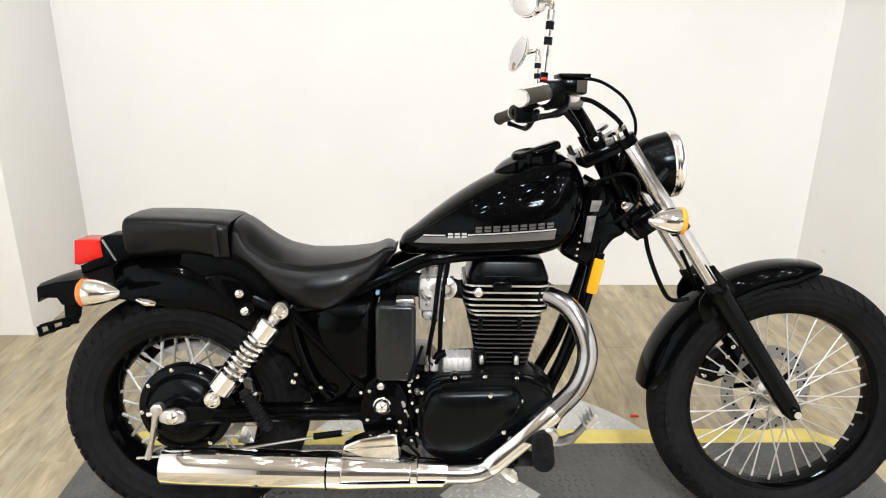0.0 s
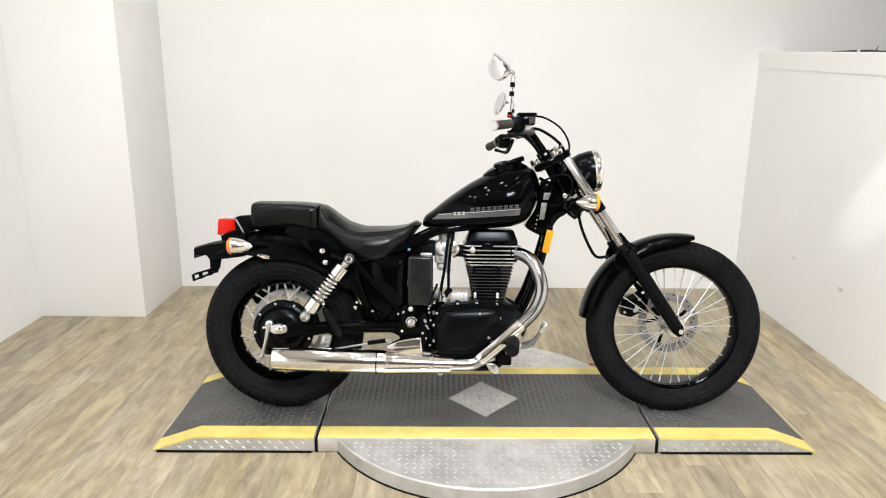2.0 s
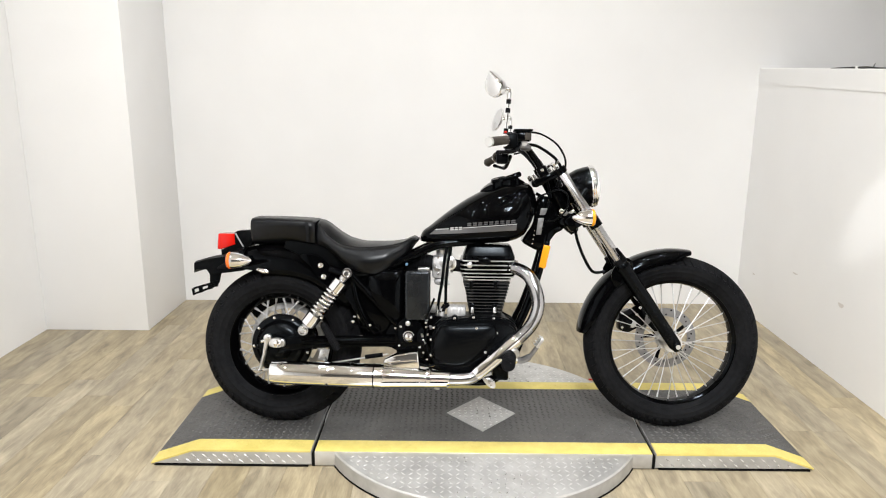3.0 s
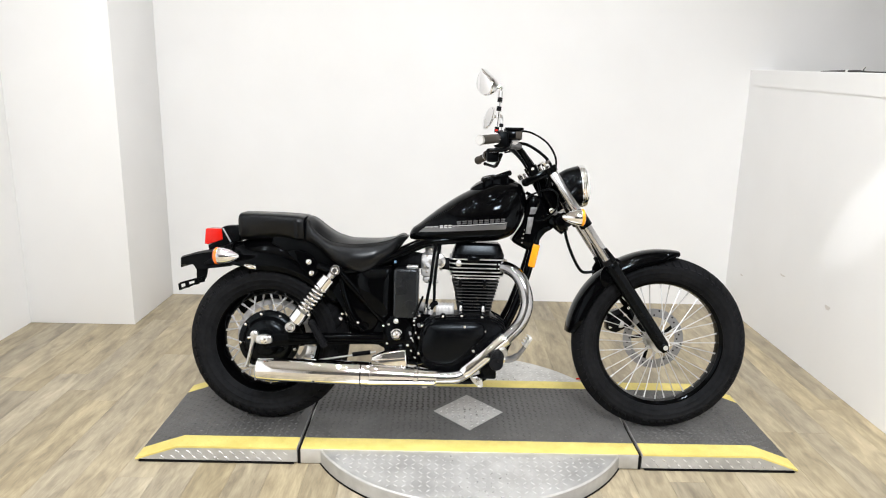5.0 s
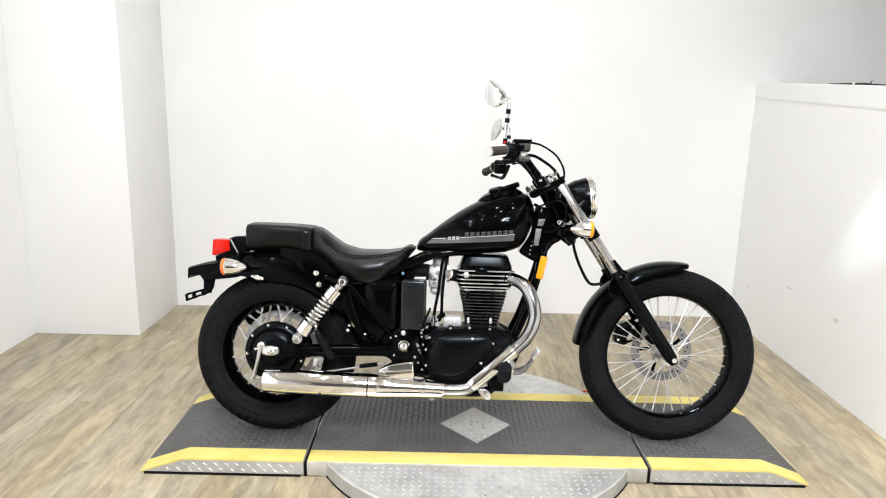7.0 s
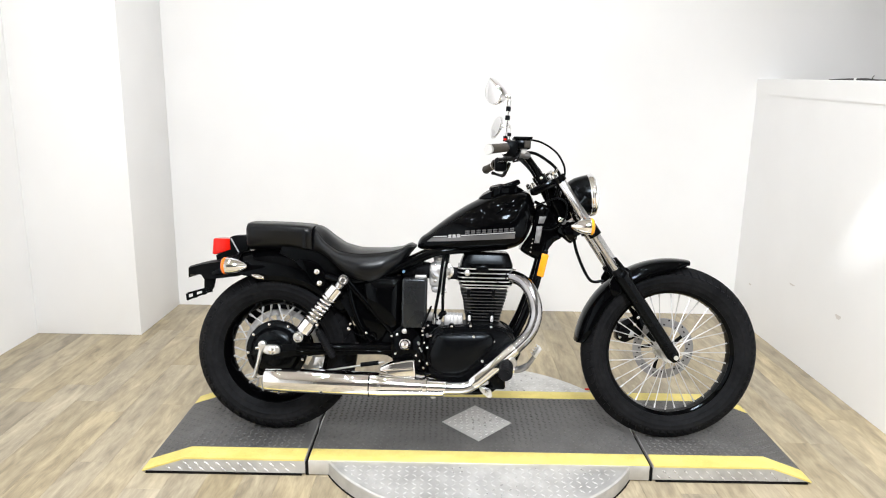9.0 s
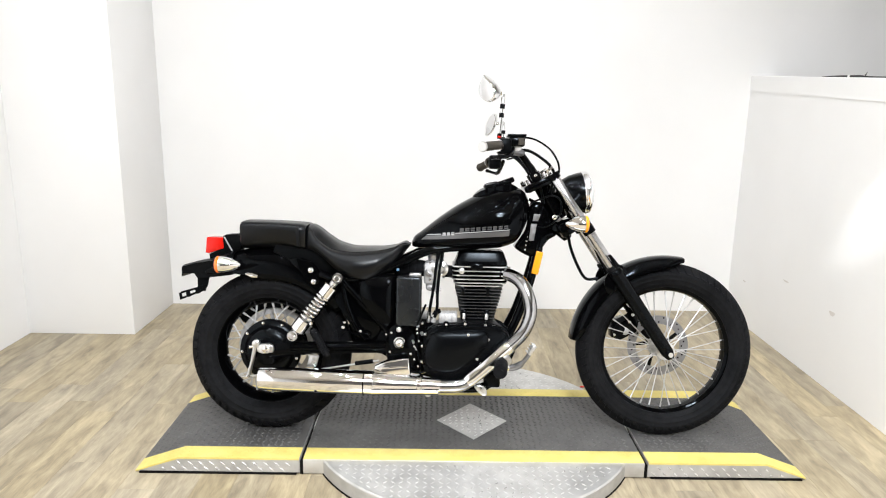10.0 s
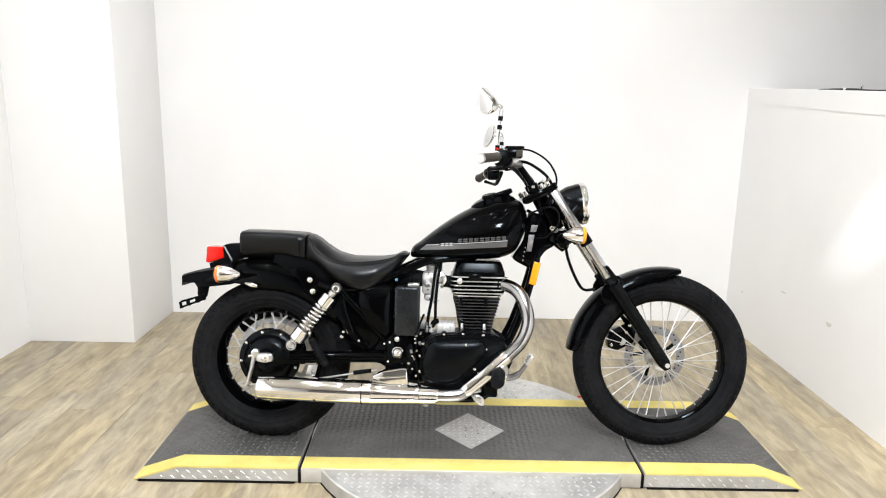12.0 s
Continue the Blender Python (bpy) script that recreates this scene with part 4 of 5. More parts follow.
cap_ring = part("tank_console", loft(bmesh.new(), dense([[(x, y * w, z + dz * (1 - abs(y) / 0.06 * 0.6)) for y in (-0.06, -0.045, -0.02, 0.02, 0.045, 0.06)] + [(x, y * w, z - 0.02) for y in (0.06, 0.0, -0.06)] for x, z, w, dz in ((0.750, 0.892, 0.35, 0.006), (0.770, 0.901, 0.8, 0.018), (0.80, 0.912, 1.0, 0.024), (0.83, 0.921, 0.75, 0.016), (0.85, 0.925, 0.95, 0.020), (0.88, 0.930, 1.0, 0.020), (0.90, 0.930, 0.8, 0.012), (0.915, 0.926, 0.5, 0.003))], 4)), GLOSS, tank, "black instrument console on the tank", 45)
part("fuel_cap", rev(bmesh.new(), [(0.030, 0), (0.030, 0.008), (0.025, 0.013), (0.004, 0.014)], (0.818, -0.02, 0.930), (-0.25, -0.15, 1), 24), SATIN, cap_ring, "black fuel cap")
part("speedometer", box(bmesh.new(), (0.868, 0, 0.947), (0.070, 0.062, 0.020), 0.007, Matrix.Rotation(radians(-20), 4, "Y"), 3), GLOSS, cap_ring, "black instrument housing")
part("filler_ridge", box(bmesh.new(), (0.84, -0.035, 0.936), (0.07, 0.012, 0.012), 0.004, Matrix.Rotation(radians(-18), 4, "Y")), GLOSS, cap_ring)

# seat
TOP = [(0.138, 0.768), (0.150, 0.779), (0.175, 0.768), (0.216, 0.737), (0.262, 0.711), (0.325, 0.698), (0.405, 0.699), (0.465, 0.707), (0.505, 0.722), (0.520, 0.712)]
BOT = [(0.138, 0.688), (0.153, 0.688), (0.175, 0.682), (0.21, 0.660), (0.259, 0.620), (0.308, 0.594), (0.359, 0.585), (0.422, 0.609), (0.473, 0.644), (0.506, 0.688), (0.520, 0.704)]
SEAM = [(0.138, 0.756), (0.150, 0.766), (0.192, 0.724), (0.255, 0.690), (0.318, 0.683), (0.395, 0.688), (0.46, 0.700), (0.500, 0.716), (0.520, 0.709)]
WID = [(0.138, 0.085), (0.153, 0.103), (0.20, 0.122), (0.26, 0.142), (0.33, 0.155), (0.40, 0.148), (0.46, 0.122), (0.502, 0.080), (0.520, 0.05)]
rings = []
for k in range(73):
    x = 0.138 + 0.382 * k / 72
    zt, zb, zs, w = curve(TOP, x)[0], curve(BOT, x)[0], curve(SEAM, x)[0], curve(WID, x)[0]
    top = smooth([(0.0, zt, 0), (0.30 * w, zt - 0.001, 0), (0.55 * w, zt - (zt - zs) * 0.42, 0), (0.755 * w, zs + 0.0008, 0)], 3)
    flank = smooth([(0.785 * w, zs - 0.0015, 0), (0.91 * w, zs - (zs - zb) * 0.14, 0), (0.99 * w, zs - (zs - zb) * 0.42, 0), (0.985 * w, zs - (zs - zb) * 0.68, 0), (0.93 * w, zb + 0.010, 0), (0.80 * w, zb, 0), (0.0, zb + 0.012, 0)], 3)
    rings.append(mirrored([(x, p[0], p[1]) for p in top + flank]))
seat = part("rider_seat", loft(bmesh.new(), rings), VINYL, bike, "black vinyl scooped rider saddle", 60)
part("seam", tube(bmesh.new(), [(x, -0.77 * curve(WID, x)[0], curve(SEAM, x)[0] - 0.0002) for x in [0.152 + 0.355 * k / 40 for k in range(41)]], 0.0011, 6), VINYL, seat, "stitched seam")
rings = []
for x, zt, zb, w in ((-0.094, 0.770, 0.726, 0.084), (-0.0975, 0.781, 0.717, 0.094), (-0.094, 0.7865, 0.711, 0.099), (-0.080, 0.788, 0.708, 0.101), (-0.02, 0.788, 0.717, 0.104), (0.04, 0.787, 0.720, 0.108), (0.085, 0.785, 0.713, 0.108), (0.125, 0.782, 0.702, 0.106), (0.142, 0.776, 0.700, 0.100)):
    half = smooth([(0, zt + 0.002, 0), (0.5 * w, zt, 0), (0.80 * w, zt - 0.003, 0), (0.95 * w, zt - 0.011, 0), (1.0 * w, zt - 0.024, 0), (0.985 * w, zb + 0.032, 0), (0.935 * w, zb + 0.008, 0), (0.84 * w, zb - 0.010, 0), (0.5 * w, 0.684, 0), (0, 0.684, 0)], 3)
    rings.append(mirrored([(x, p[0], p[1]) for p in half]))
pill = part("pillion_seat", loft(bmesh.new(), dense(rings, 4)), VINYL, bike, "black vinyl pillion pad", 60)
part("seat_strap", loft(bmesh.new(), [[(x - 0.006, y, z), (x + 0.006, y, z), (x + 0.006, y + 0.003, z), (x - 0.006, y + 0.003, z)] for x, y, z in ((0.118, -0.1085, 0.700), (0.116, -0.1105, 0.735), (0.114, -0.1105, 0.758), (0.112, -0.1045, 0.773))]), VINYL, pill, "seat strap")

part("seat_base", plate(bmesh.new(), [(0.03, 0.705), (0.17, 0.705), (0.25, 0.640), (0.32, 0.605), (0.32, 0.57), (0.22, 0.585), (0.10, 0.640), (0.02, 0.675)], -0.082, 0.082, 0.006), PLASTIC, bike, "black seat base")

# rear fender and tail
fender("rear_fender", (0.0, 0.302), 0.390, 0.090, [(0, 0.30), (0.1, 0.285), (0.62, 0.276), (0.74, 0.292), (0.86, 0.33), (1, 0.372)], 30, 130, 40, "gloss black rear mudguard")
for s in (-1, 1):
    y = 0.097 * s
    strut = part("fender_strut", plate(bmesh.new(), rounded([(0.085, 0.650), (0.14, 0.655), (0.185, 0.625), (0.20, 0.58), (0.18, 0.556), (0.15, 0.575), (0.12, 0.615)], 4), y - 0.007, y + 0.007, 0.004), GLOSS, bike, "gloss black mudguard stay")
    for x, z in ((0.165, 0.614), (0.176, 0.572)):
        part("bolt", rev(bmesh.new(), [(0.010, 0), (0.010, 0.006), (0.006, 0.009)], (x, y + 0.007 * s, z), (0, s, 0), 14), CHROME, strut)
part("tail_bracket", loft(bmesh.new(), [[(x, -w, zb), (x, -w, zt), (x, -w * 0.7, zt + 0.006), (x, w * 0.7, zt + 0.006), (x, w, zt), (x, w, zb)] for x, zt, zb, w in ((-0.325, 0.611, 0.575, 0.058), (-0.317, 0.614, 0.588, 0.060), (-0.276, 0.626, 0.588, 0.064), (-0.264, 0.628, 0.572, 0.066), (-0.225, 0.635, 0.575, 0.072), (-0.20, 0.640, 0.578, 0.078), (-0.13, 0.668, 0.588, 0.084))]), PLASTIC, bike, "black plastic tail bracket", 30)
pb = part("plate_bracket", plate(bmesh.new(), [(-0.269, 0.58), (-0.224, 0.58), (-0.232, 0.54), (-0.240, 0.528), (-0.268, 0.524), (-0.269, 0.55)], -0.05, -0.044, 0.001), PLASTIC, bike, "black number plate bracket", 30)
bm = bmesh.new()
for a, b in (((-0.331, 0.514), (-0.240, 0.541)), ((-0.336, 0.490), (-0.246, 0.526))):
    box(bm, ((a[0] + b[0]) / 2, -0.047, (a[1] + b[1]) / 2), (0.096, 0.010, 0.008), 0.0015, Matrix.Rotation(-math.atan2(b[1] - a[1], b[0] - a[0]), 4, "Y"))
for x, z, w in ((-0.333, 0.502, 0.009), (-0.305, 0.510, 0.014), (-0.270, 0.523, 0.016), (-0.245, 0.533, 0.009)):
    box(bm, (x, -0.047, z), (w, 0.009, 0.024), 0.0015, Matrix.Rotation(-0.2, 4, "Y"))
part("plate_holder", bm, PLASTIC, pb, "slotted plate holder")
tail = part("tail_light", plate(bmesh.new(), [(-0.178, 0.728), (-0.164, 0.734), (-0.125, 0.736), (-0.102, 0.706), (-0.113, 0.677), (-0.228, 0.640), (-0.231, 0.660), (-0.178, 0.680)], -0.036, 0.036, 0.005), PLASTIC, bike, "black tail light housing", 30)
part("red_lens", plate(bmesh.new(), [(-0.239, 0.720), (-0.233, 0.723), (-0.178, 0.722), (-0.174, 0.682), (-0.231, 0.662), (-0.243, 0.664)], -0.038, 0.038, 0.004, 3), RED, tail, "red tail light lens", 30)
part("housing_rib", tube(bmesh.new(), [(-0.173, -0.036, 0.724), (-0.144, -0.036, 0.673)], 0.003, 8), DISC, tail, "pale rib on the housing")
part("reflector_mount", tube(bmesh.new(), [(-0.075, -0.098, 0.596), (-0.05, -0.10, 0.590), (-0.03, -0.10, 0.586)], [0.004, 0.011, 0.006], 12), CHROME, bike, "chrome helmet lock")

# shocks
def shock(s):
    y = 0.165 * s
    a, b = Vector((0.273, y, 0.594)), Vector((0.114, y, 0.385))
    q = lambda k: a.lerp(b, k)
    body = part("shock_absorber", tube(bmesh.new(), [q(0.05), q(0.95)], 0.013, 14), ALU, bike, "chrome coil-over rear shock absorber")
    part("shock_cover", tube(bmesh.new(), [q(0.12), q(0.14), q(0.30), q(0.31)], [0.020, 0.027, 0.027, 0.022], 20), CHROME, body)
    part("shock_cover", tube(bmesh.new(), [q(0.72), q(0.73), q(0.90), q(0.93)], [0.022, 0.028, 0.028, 0.016], 20), CHROME, body)
    d = (b - a).normalized()
    u = d.cross(UP).normalized()
    v = d.cross(u)
    coil = []
    turns, n = 7.0, 126
    for k in range(n + 1):
        t = k / n
        ang = 2 * math.pi * turns * t
        coil.append(q(0.31 + 0.41 * t) + 0.0245 * (math.cos(ang) * u + math.sin(ang) * v))
    part("spring", tube(bmesh.new(), coil, 0.0056, 8), CHROME, body, "chrome coil spring")
    for c in (a, b):
        part("shock_eye", rev(bmesh.new(), [(0.018, -0.016), (0.020, -0.013), (0.020, 0.013), (0.018, 0.016)], c, UP, 20), CHROME, body)
        part("shock_bolt", rev(bmesh.new(), [(0.013, 0.014), (0.013, 0.022), (0.008, 0.026)], c, (0, s, 0), 12), CHROME, body)
    return body


shock(-1)
shock(1)

# rear brake drum, pulley and swingarm
drum = part("brake_drum", rev(bmesh.new(), [(0.02, 0.018), (0.115, 0.018), (0.115, 0.036), (0.112, 0.041), (0.097, 0.043), (0.093, 0.047), (0.088, 0.058), (0.080, 0.068), (0.066, 0.074), (0.05, 0.076), (0.046, 0.082), (0.02, 0.084)], RAX, (0, -1, 0), 56), ROCKER, bike, "black rear brake drum")
for k in range(9):
    a = 2 * math.pi * k / 9 + 0.42
    part("bolt", rev(bmesh.new(), [(0.0055, 0), (0.0055, 0.005), (0.003, 0.006)], (RAX.x + 0.105 * math.cos(a), -0.041, RAX.z + 0.105 * math.sin(a)), (0, -1, 0), 8), CHROME, drum)
part("drum_rib", tube(bmesh.new(), [RAX + Vector((0.02, -0.078, 0.01)), RAX + Vector((0.075, -0.060, 0.055))], [0.012, 0.009], 10), SATIN, drum)
part("axle_sleeve", tube(bmesh.new(), [(0.0, -0.08, 0.302), (0.0, -0.145, 0.302)], 0.014, 14), SATIN, drum)
pul = part("drive_pulley", rev(bmesh.new(), [(0.144, 0.050), (0.144, 0.085), (0.124, 0.085), (0.124, 0.050)], RAX, UP, 56, ring=True), CAST, bike, "cast alloy belt drive pulley")
for k in range(5):
    a = 2 * math.pi * k / 5 + 0.5
    bm = tube(bmesh.new(), [RAX + Vector((math.cos(a) * 0.05, 0.07, math.sin(a) * 0.05)), RAX + Vector((math.cos(a) * 0.127, 0.07, math.sin(a) * 0.127))], 0.008, 8)
    part("pulley_arm", bm, CAST, pul)
arc = [radians(20 + 9 * k) for k in range(15)]
part("pulley_guard", plate(bmesh.new(), [(RAX.x + r * math.cos(a), RAX.z + r * math.sin(a)) for r, seq in ((0.178, arc), (0.147, arc[::-1])) for a in seq], 0.052, 0.090, 0.002), PLASTIC, bike, "black belt guard over the pulley")
part("pulley_hub", rev(bmesh.new(), [(0.07, 0.055), (0.07, 0.085), (0.01, 0.085)], RAX, UP, 32), ALU, pul)
for s in (-1, 1):
    y = 0.125 * s
    part("swingarm_tube", tube(bmesh.new(), [(0.10, y - 0.004, 0.3345), (0.30, y, 0.338), (0.50, y, 0.343)], 0.0205, 18), GLOSS, bike, "gloss black swingarm tube")
    arm = part("swingarm", loft(bmesh.new(), [[(x, y - 0.014, zc - h), (x, y + 0.014, zc - h), (x, y + 0.017, zc), (x, y + 0.014, zc + h), (x, y - 0.014, zc + h), (x, y - 0.017, zc)] for x, zc, h in ((-0.03, 0.312, 0.012), (-0.015, 0.314, 0.026), (0.06, 0.325, 0.026), (0.14, 0.332, 0.02), (0.30, 0.337, 0.018), (0.50, 0.342, 0.018))]), GLOSS, bike, "gloss black swingarm", 30)
    part("shock_mount", plate(bmesh.new(), rounded([(0.08, 0.34), (0.10, 0.395), (0.125, 0.40), (0.155, 0.34)], 3), y - 0.01, y + 0.01, 0.003), GLOSS, arm)
adj = part("axle_adjuster", plate(bmesh.new(), rounded([(-0.014, 0.318), (-0.016, 0.338), (-0.002, 0.350), (0.034, 0.348), (0.043, 0.334), (0.036, 0.318)], 3), -0.158, -0.143, 0.005, 3), ALU, bike, "polished axle end block")
part("axle_nut", rev(bmesh.new(), [(0.013, 0), (0.013, 0.010), (0.009, 0.013), (0.002, 0.014)], (0.0156, -0.157, 0.333), (0, -1, 0), 12), CHROME, adj)
ba = part("brake_arm", tube(bmesh.new(), [(-0.022, -0.150, 0.352), (-0.026, -0.152, 0.335), (-0.036, -0.152, 0.285), (-0.049, -0.150, 0.240), (-0.053, -0.150, 0.228)], [0.0105, 0.0085, 0.0070, 0.0075, 0.0095], 10), ALU, bike, "polished rear brake arm")
part("brake_arm_joint", rev(bmesh.new(), [(0.013, -0.010), (0.014, -0.006), (0.014, 0.010), (0.009, 0.013)], (-0.022, -0.148, 0.350), (0, -1, 0), 16), ALU, ba)
part("brake_arm_clamp", tube(bmesh.new(), [(-0.046, -0.150, 0.336), (-0.020, -0.150, 0.341)], 0.006, 10), CHROME, ba)
part("brake_rod", tube(bmesh.new(), [(-0.078, -0.150, 0.228), (-0.03, -0.149, 0.232), (0.10, -0.147, 0.240), (0.30, -0.145, 0.275), (0.42, -0.15, 0.297)], 0.0035, 8), ALU, ba)
part("brake_rod_sleeve", tube(bmesh.new(), [(0.335, -0.147, 0.284), (0.40, -0.149, 0.294)], 0.008, 10), PLASTIC, ba)
peg = part("pillion_peg", tube(bmesh.new(), [(0.186, -0.185, 0.412), (0.19, -0.185, 0.405), (0.236, -0.185, 0.327), (0.242, -0.185, 0.318)], [0.010, 0.0122, 0.0122, 0.009], 16), RUBBER, bike, "folded black rubber pillion footpeg")
for k in range(12):
    p = Vector((0.191, -0.185, 0.4035)).lerp(Vector((0.235, -0.185, 0.329)), k / 11)
    d = Vector((0.046, 0, -0.078)).normalized()
    part("rib", tube(bmesh.new(), [p - d * 0.0016, p - d * 0.0008, p + d * 0.0008, p + d * 0.0016], [0.0125, 0.0158, 0.0158, 0.0125], 14), RUBBER, peg)

# frame
for s in (-1, 1):
    part("frame_rail", tube(bmesh.new(), smooth([(0.94, 0.05 * s, 0.83), (0.80, 0.07 * s, 0.725), (0.65, 0.085 * s, 0.702), (0.58, 0.09 * s, 0.688), (0.48, 0.10 * s, 0.642), (0.38, 0.11 * s, 0.60), (0.27, 0.12 * s, 0.585), (0.20, 0.105 * s, 0.60)], 5), 0.0155, 12), GLOSS, bike, "gloss black frame tube")
    part("down_tube", tube(bmesh.new(), smooth([(1.01, 0.03 * s, 0.80), (0.992, 0.04 * s, 0.69), (0.965, 0.055 * s, 0.58), (0.925, 0.065 * s, 0.46), (0.885, 0.075 * s, 0.37), (0.86, 0.08 * s, 0.27), (0.81, 0.085 * s, 0.195), (0.70, 0.09 * s, 0.185), (0.56, 0.10 * s, 0.20), (0.49, 0.11 * s, 0.27), (0.475, 0.11 * s, 0.40), (0.44, 0.11 * s, 0.56), (0.41, 0.11 * s, 0.60)], 5), 0.016, 12), GLOSS, bike, "gloss black frame cradle tube")
for s in (-1, 1):
    part("frame_strut", tube(bmesh.new(), smooth([(0.282, 0.128 * s, 0.582), (0.33, 0.128 * s, 0.53), (0.41, 0.128 * s, 0.445), (0.478, 0.125 * s, 0.365)], 4), 0.014, 12), GLOSS, bike, "gloss black frame strut")
    part("rear_strut", tube(bmesh.new(), smooth([(0.285, 0.128 * s, 0.575), (0.30, 0.126 * s, 0.50), (0.33, 0.125 * s, 0.42), (0.37, 0.122 * s, 0.365)], 4), 0.010, 10), GLOSS, bike, "gloss black frame strut")
part("frame_gusset", pillow(bmesh.new(), rounded([(0.963, 0.866), (1.002, 0.873), (1.030, 0.844), (1.045, 0.79), (1.062, 0.757), (1.034, 0.738), (1.014, 0.711), (1.0, 0.683), (0.972, 0.672), (0.942, 0.683), (0.909, 0.705), (0.921, 0.732), (0.946, 0.773), (0.955, 0.822)], 3), [(0.047, 0.9), (0.040, 1.0), (-0.030, 1.0), (-0.038, 0.985), (-0.044, 0.95), (-0.048, 0.89), (-0.050, 0.80), (-0.051, 0.5)]), GLOSS, bike, "gloss black frame gusset")
part("steering_stop", plate(bmesh.new(), [(1.048, 0.815), (1.098, 0.812), (1.121, 0.79), (1.117, 0.748), (1.093, 0.733), (1.068, 0.752), (1.045, 0.775)], -0.035, 0.035, 0.006), GLOSS, bike, "black lower steering block")
part("steering_stop_cap", rev(bmesh.new(), [(0.012, 0), (0.012, 0.004), (0.008, 0.007), (0.001, 0.008)], (1.060, -0.055, 0.816), (0, -1, 0), 18), PALE_LABEL, bike, "pale round cap")
part("ignition_lock", tube(bmesh.new(), [(1.045, -0.03, 0.79), (1.05, -0.06, 0.785), (1.052, -0.075, 0.783)], [0.016, 0.016, 0.012], 16), SATIN, bike)
part("frame_neck_weld", tube(bmesh.new(), [(0.958, -0.03, 0.885), (0.982, -0.045, 0.872), (1.005, -0.04, 0.868), (1.02, -0.02, 0.87)], 0.006, 8), GLOSS, bike)
part("neck_cover", plate(bmesh.new(), rounded([(0.962, 0.855), (0.99, 0.872), (1.005, 0.84), (0.992, 0.79), (0.975, 0.74), (0.958, 0.735), (0.955, 0.79)], 3), -0.058, -0.045, 0.005), GLOSS, bike, "gloss black neck cover")
part("frame_label", plate(bmesh.new(), [(0.964, 0.796), (0.985, 0.796), (0.975, 0.734), (0.957, 0.734)], -0.0615, -0.0565, 0.0008), PALE_LABEL, bike, "pale grey printed plate")
part("frame_label", plate(bmesh.new(), [(0.973, 0.832), (0.997, 0.832), (0.989, 0.807), (0.969, 0.806)], -0.0615, -0.0565, 0.0008), PALE_LABEL, bike, "pale grey printed plate")
part("reflector", box(bmesh.new(), (0.990, -0.062, 0.653), (0.026, 0.010, 0.086), 0.003, Matrix.Rotation(radians(12), 4, "Y")), AMBER, bike, "amber side reflector")
part("reflector_bracket", box(bmesh.new(), (0.991, -0.055, 0.66), (0.016, 0.02, 0.10), 0.002, Matrix.Rotation(radians(12), 4, "Y")), SATIN, bike)
for x, z in ((1.048, 0.822), (0.945, 0.70), (0.947, 0.716), (0.95, 0.732), (0.953, 0.748), (0.957, 0.764)):
    bolt(bike, x, -0.062 if z > 0.8 else -0.047, z, 0.010 if z > 0.8 else 0.004)

# side covers
part("side_cover", pillow(bmesh.new(), rounded([(0.335, 0.575), (0.38, 0.602), (0.44, 0.605), (0.474, 0.598), (0.474, 0.50), (0.468, 0.415), (0.43, 0.41), (0.38, 0.455), (0.345, 0.51)], 4), [(0.128, 0.9), (0.12, 1.0), (-0.112, 1.0), (-0.122, 0.985), (-0.131, 0.945), (-0.139, 0.87), (-0.145, 0.74), (-0.149, 0.56), (-0.151, 0.34), (-0.1515, 0.1)]), GLOSS, bike, "gloss black side cover")
part("inner_fender", plate(bmesh.new(), [(0.235, 0.60), (0.40, 0.62), (0.45, 0.42), (0.40, 0.33), (0.325, 0.33), (0.31, 0.42), (0.28, 0.52)], -0.112, 0.112, 0.03, 5), GLOSS, bike, "black inner mudguard")
part("battery_cover", plate(bmesh.new(), [(0.5245 + sx * (0.0335 + 0.012 * math.cos(radians(a))), 0.5135 + sz * (0.0775 + 0.012 * math.sin(radians(a)))) for sx, sz, arc in ((1, 1, (0, 30, 60, 90)), (-1, 1, (90, 60, 30, 0)), (-1, -1, (0, 30, 60, 90)), (1, -1, (90, 60, 30, 0))) for a in arc], -0.16, -0.105, 0.009, 4), COVER, bike, "dark grey rectangular side box cover")
part("battery_box", bbox(0.482, 0.562, -0.104, 0.09, 0.43, 0.60, 0.006), PLASTIC, bike, "black battery box")
part("box_lid", bbox(0.525, 0.566, -0.14, -0.10, 0.603, 0.613, 0.002), ALU, bike, "silver label on the side box")
part("bolt_mount", bbox(0.474, 0.512, -0.150, -0.12, 0.396, 0.432, 0.006), SATIN, bike)
bolt(bike, 0.491, -0.150, 0.412, 0.0095, 0.010, ALU)
part("wire_plug", bbox(0.478, 0.487, -0.128, -0.11, 0.619, 0.628, 0.002), BLUE, bike, "small blue wire connector")
part("pivot_cap", rev(bmesh.new(), [(0.0205, 0), (0.0205, 0.005), (0.018, 0.007), (0.0175, 0.012), (0.014, 0.018), (0.008, 0.022), (0.002, 0.023)], (0.494, -0.150, 0.364), (0, -1, 0), 28), CHROME, bike, "domed chrome pivot cap")
part("pivot_plate", plate(bmesh.new(), rounded([(0.45, 0.30), (0.45, 0.40), (0.49, 0.435), (0.53, 0.42), (0.555, 0.36), (0.54, 0.26), (0.50, 0.24)], 3), -0.15, -0.11, 0.006), GLOSS, bike, "black swingarm pivot plate")
for x, z in ((0.545, 0.43), (0.556, 0.415), (0.558, 0.40), (0.575, 0.435), (0.563, 0.372), (0.548, 0.352), (0.548, 0.305), (0.562, 0.28), (0.465, 0.40), (0.46, 0.33)):
    bolt(bike, x, -0.152, z, 0.005)

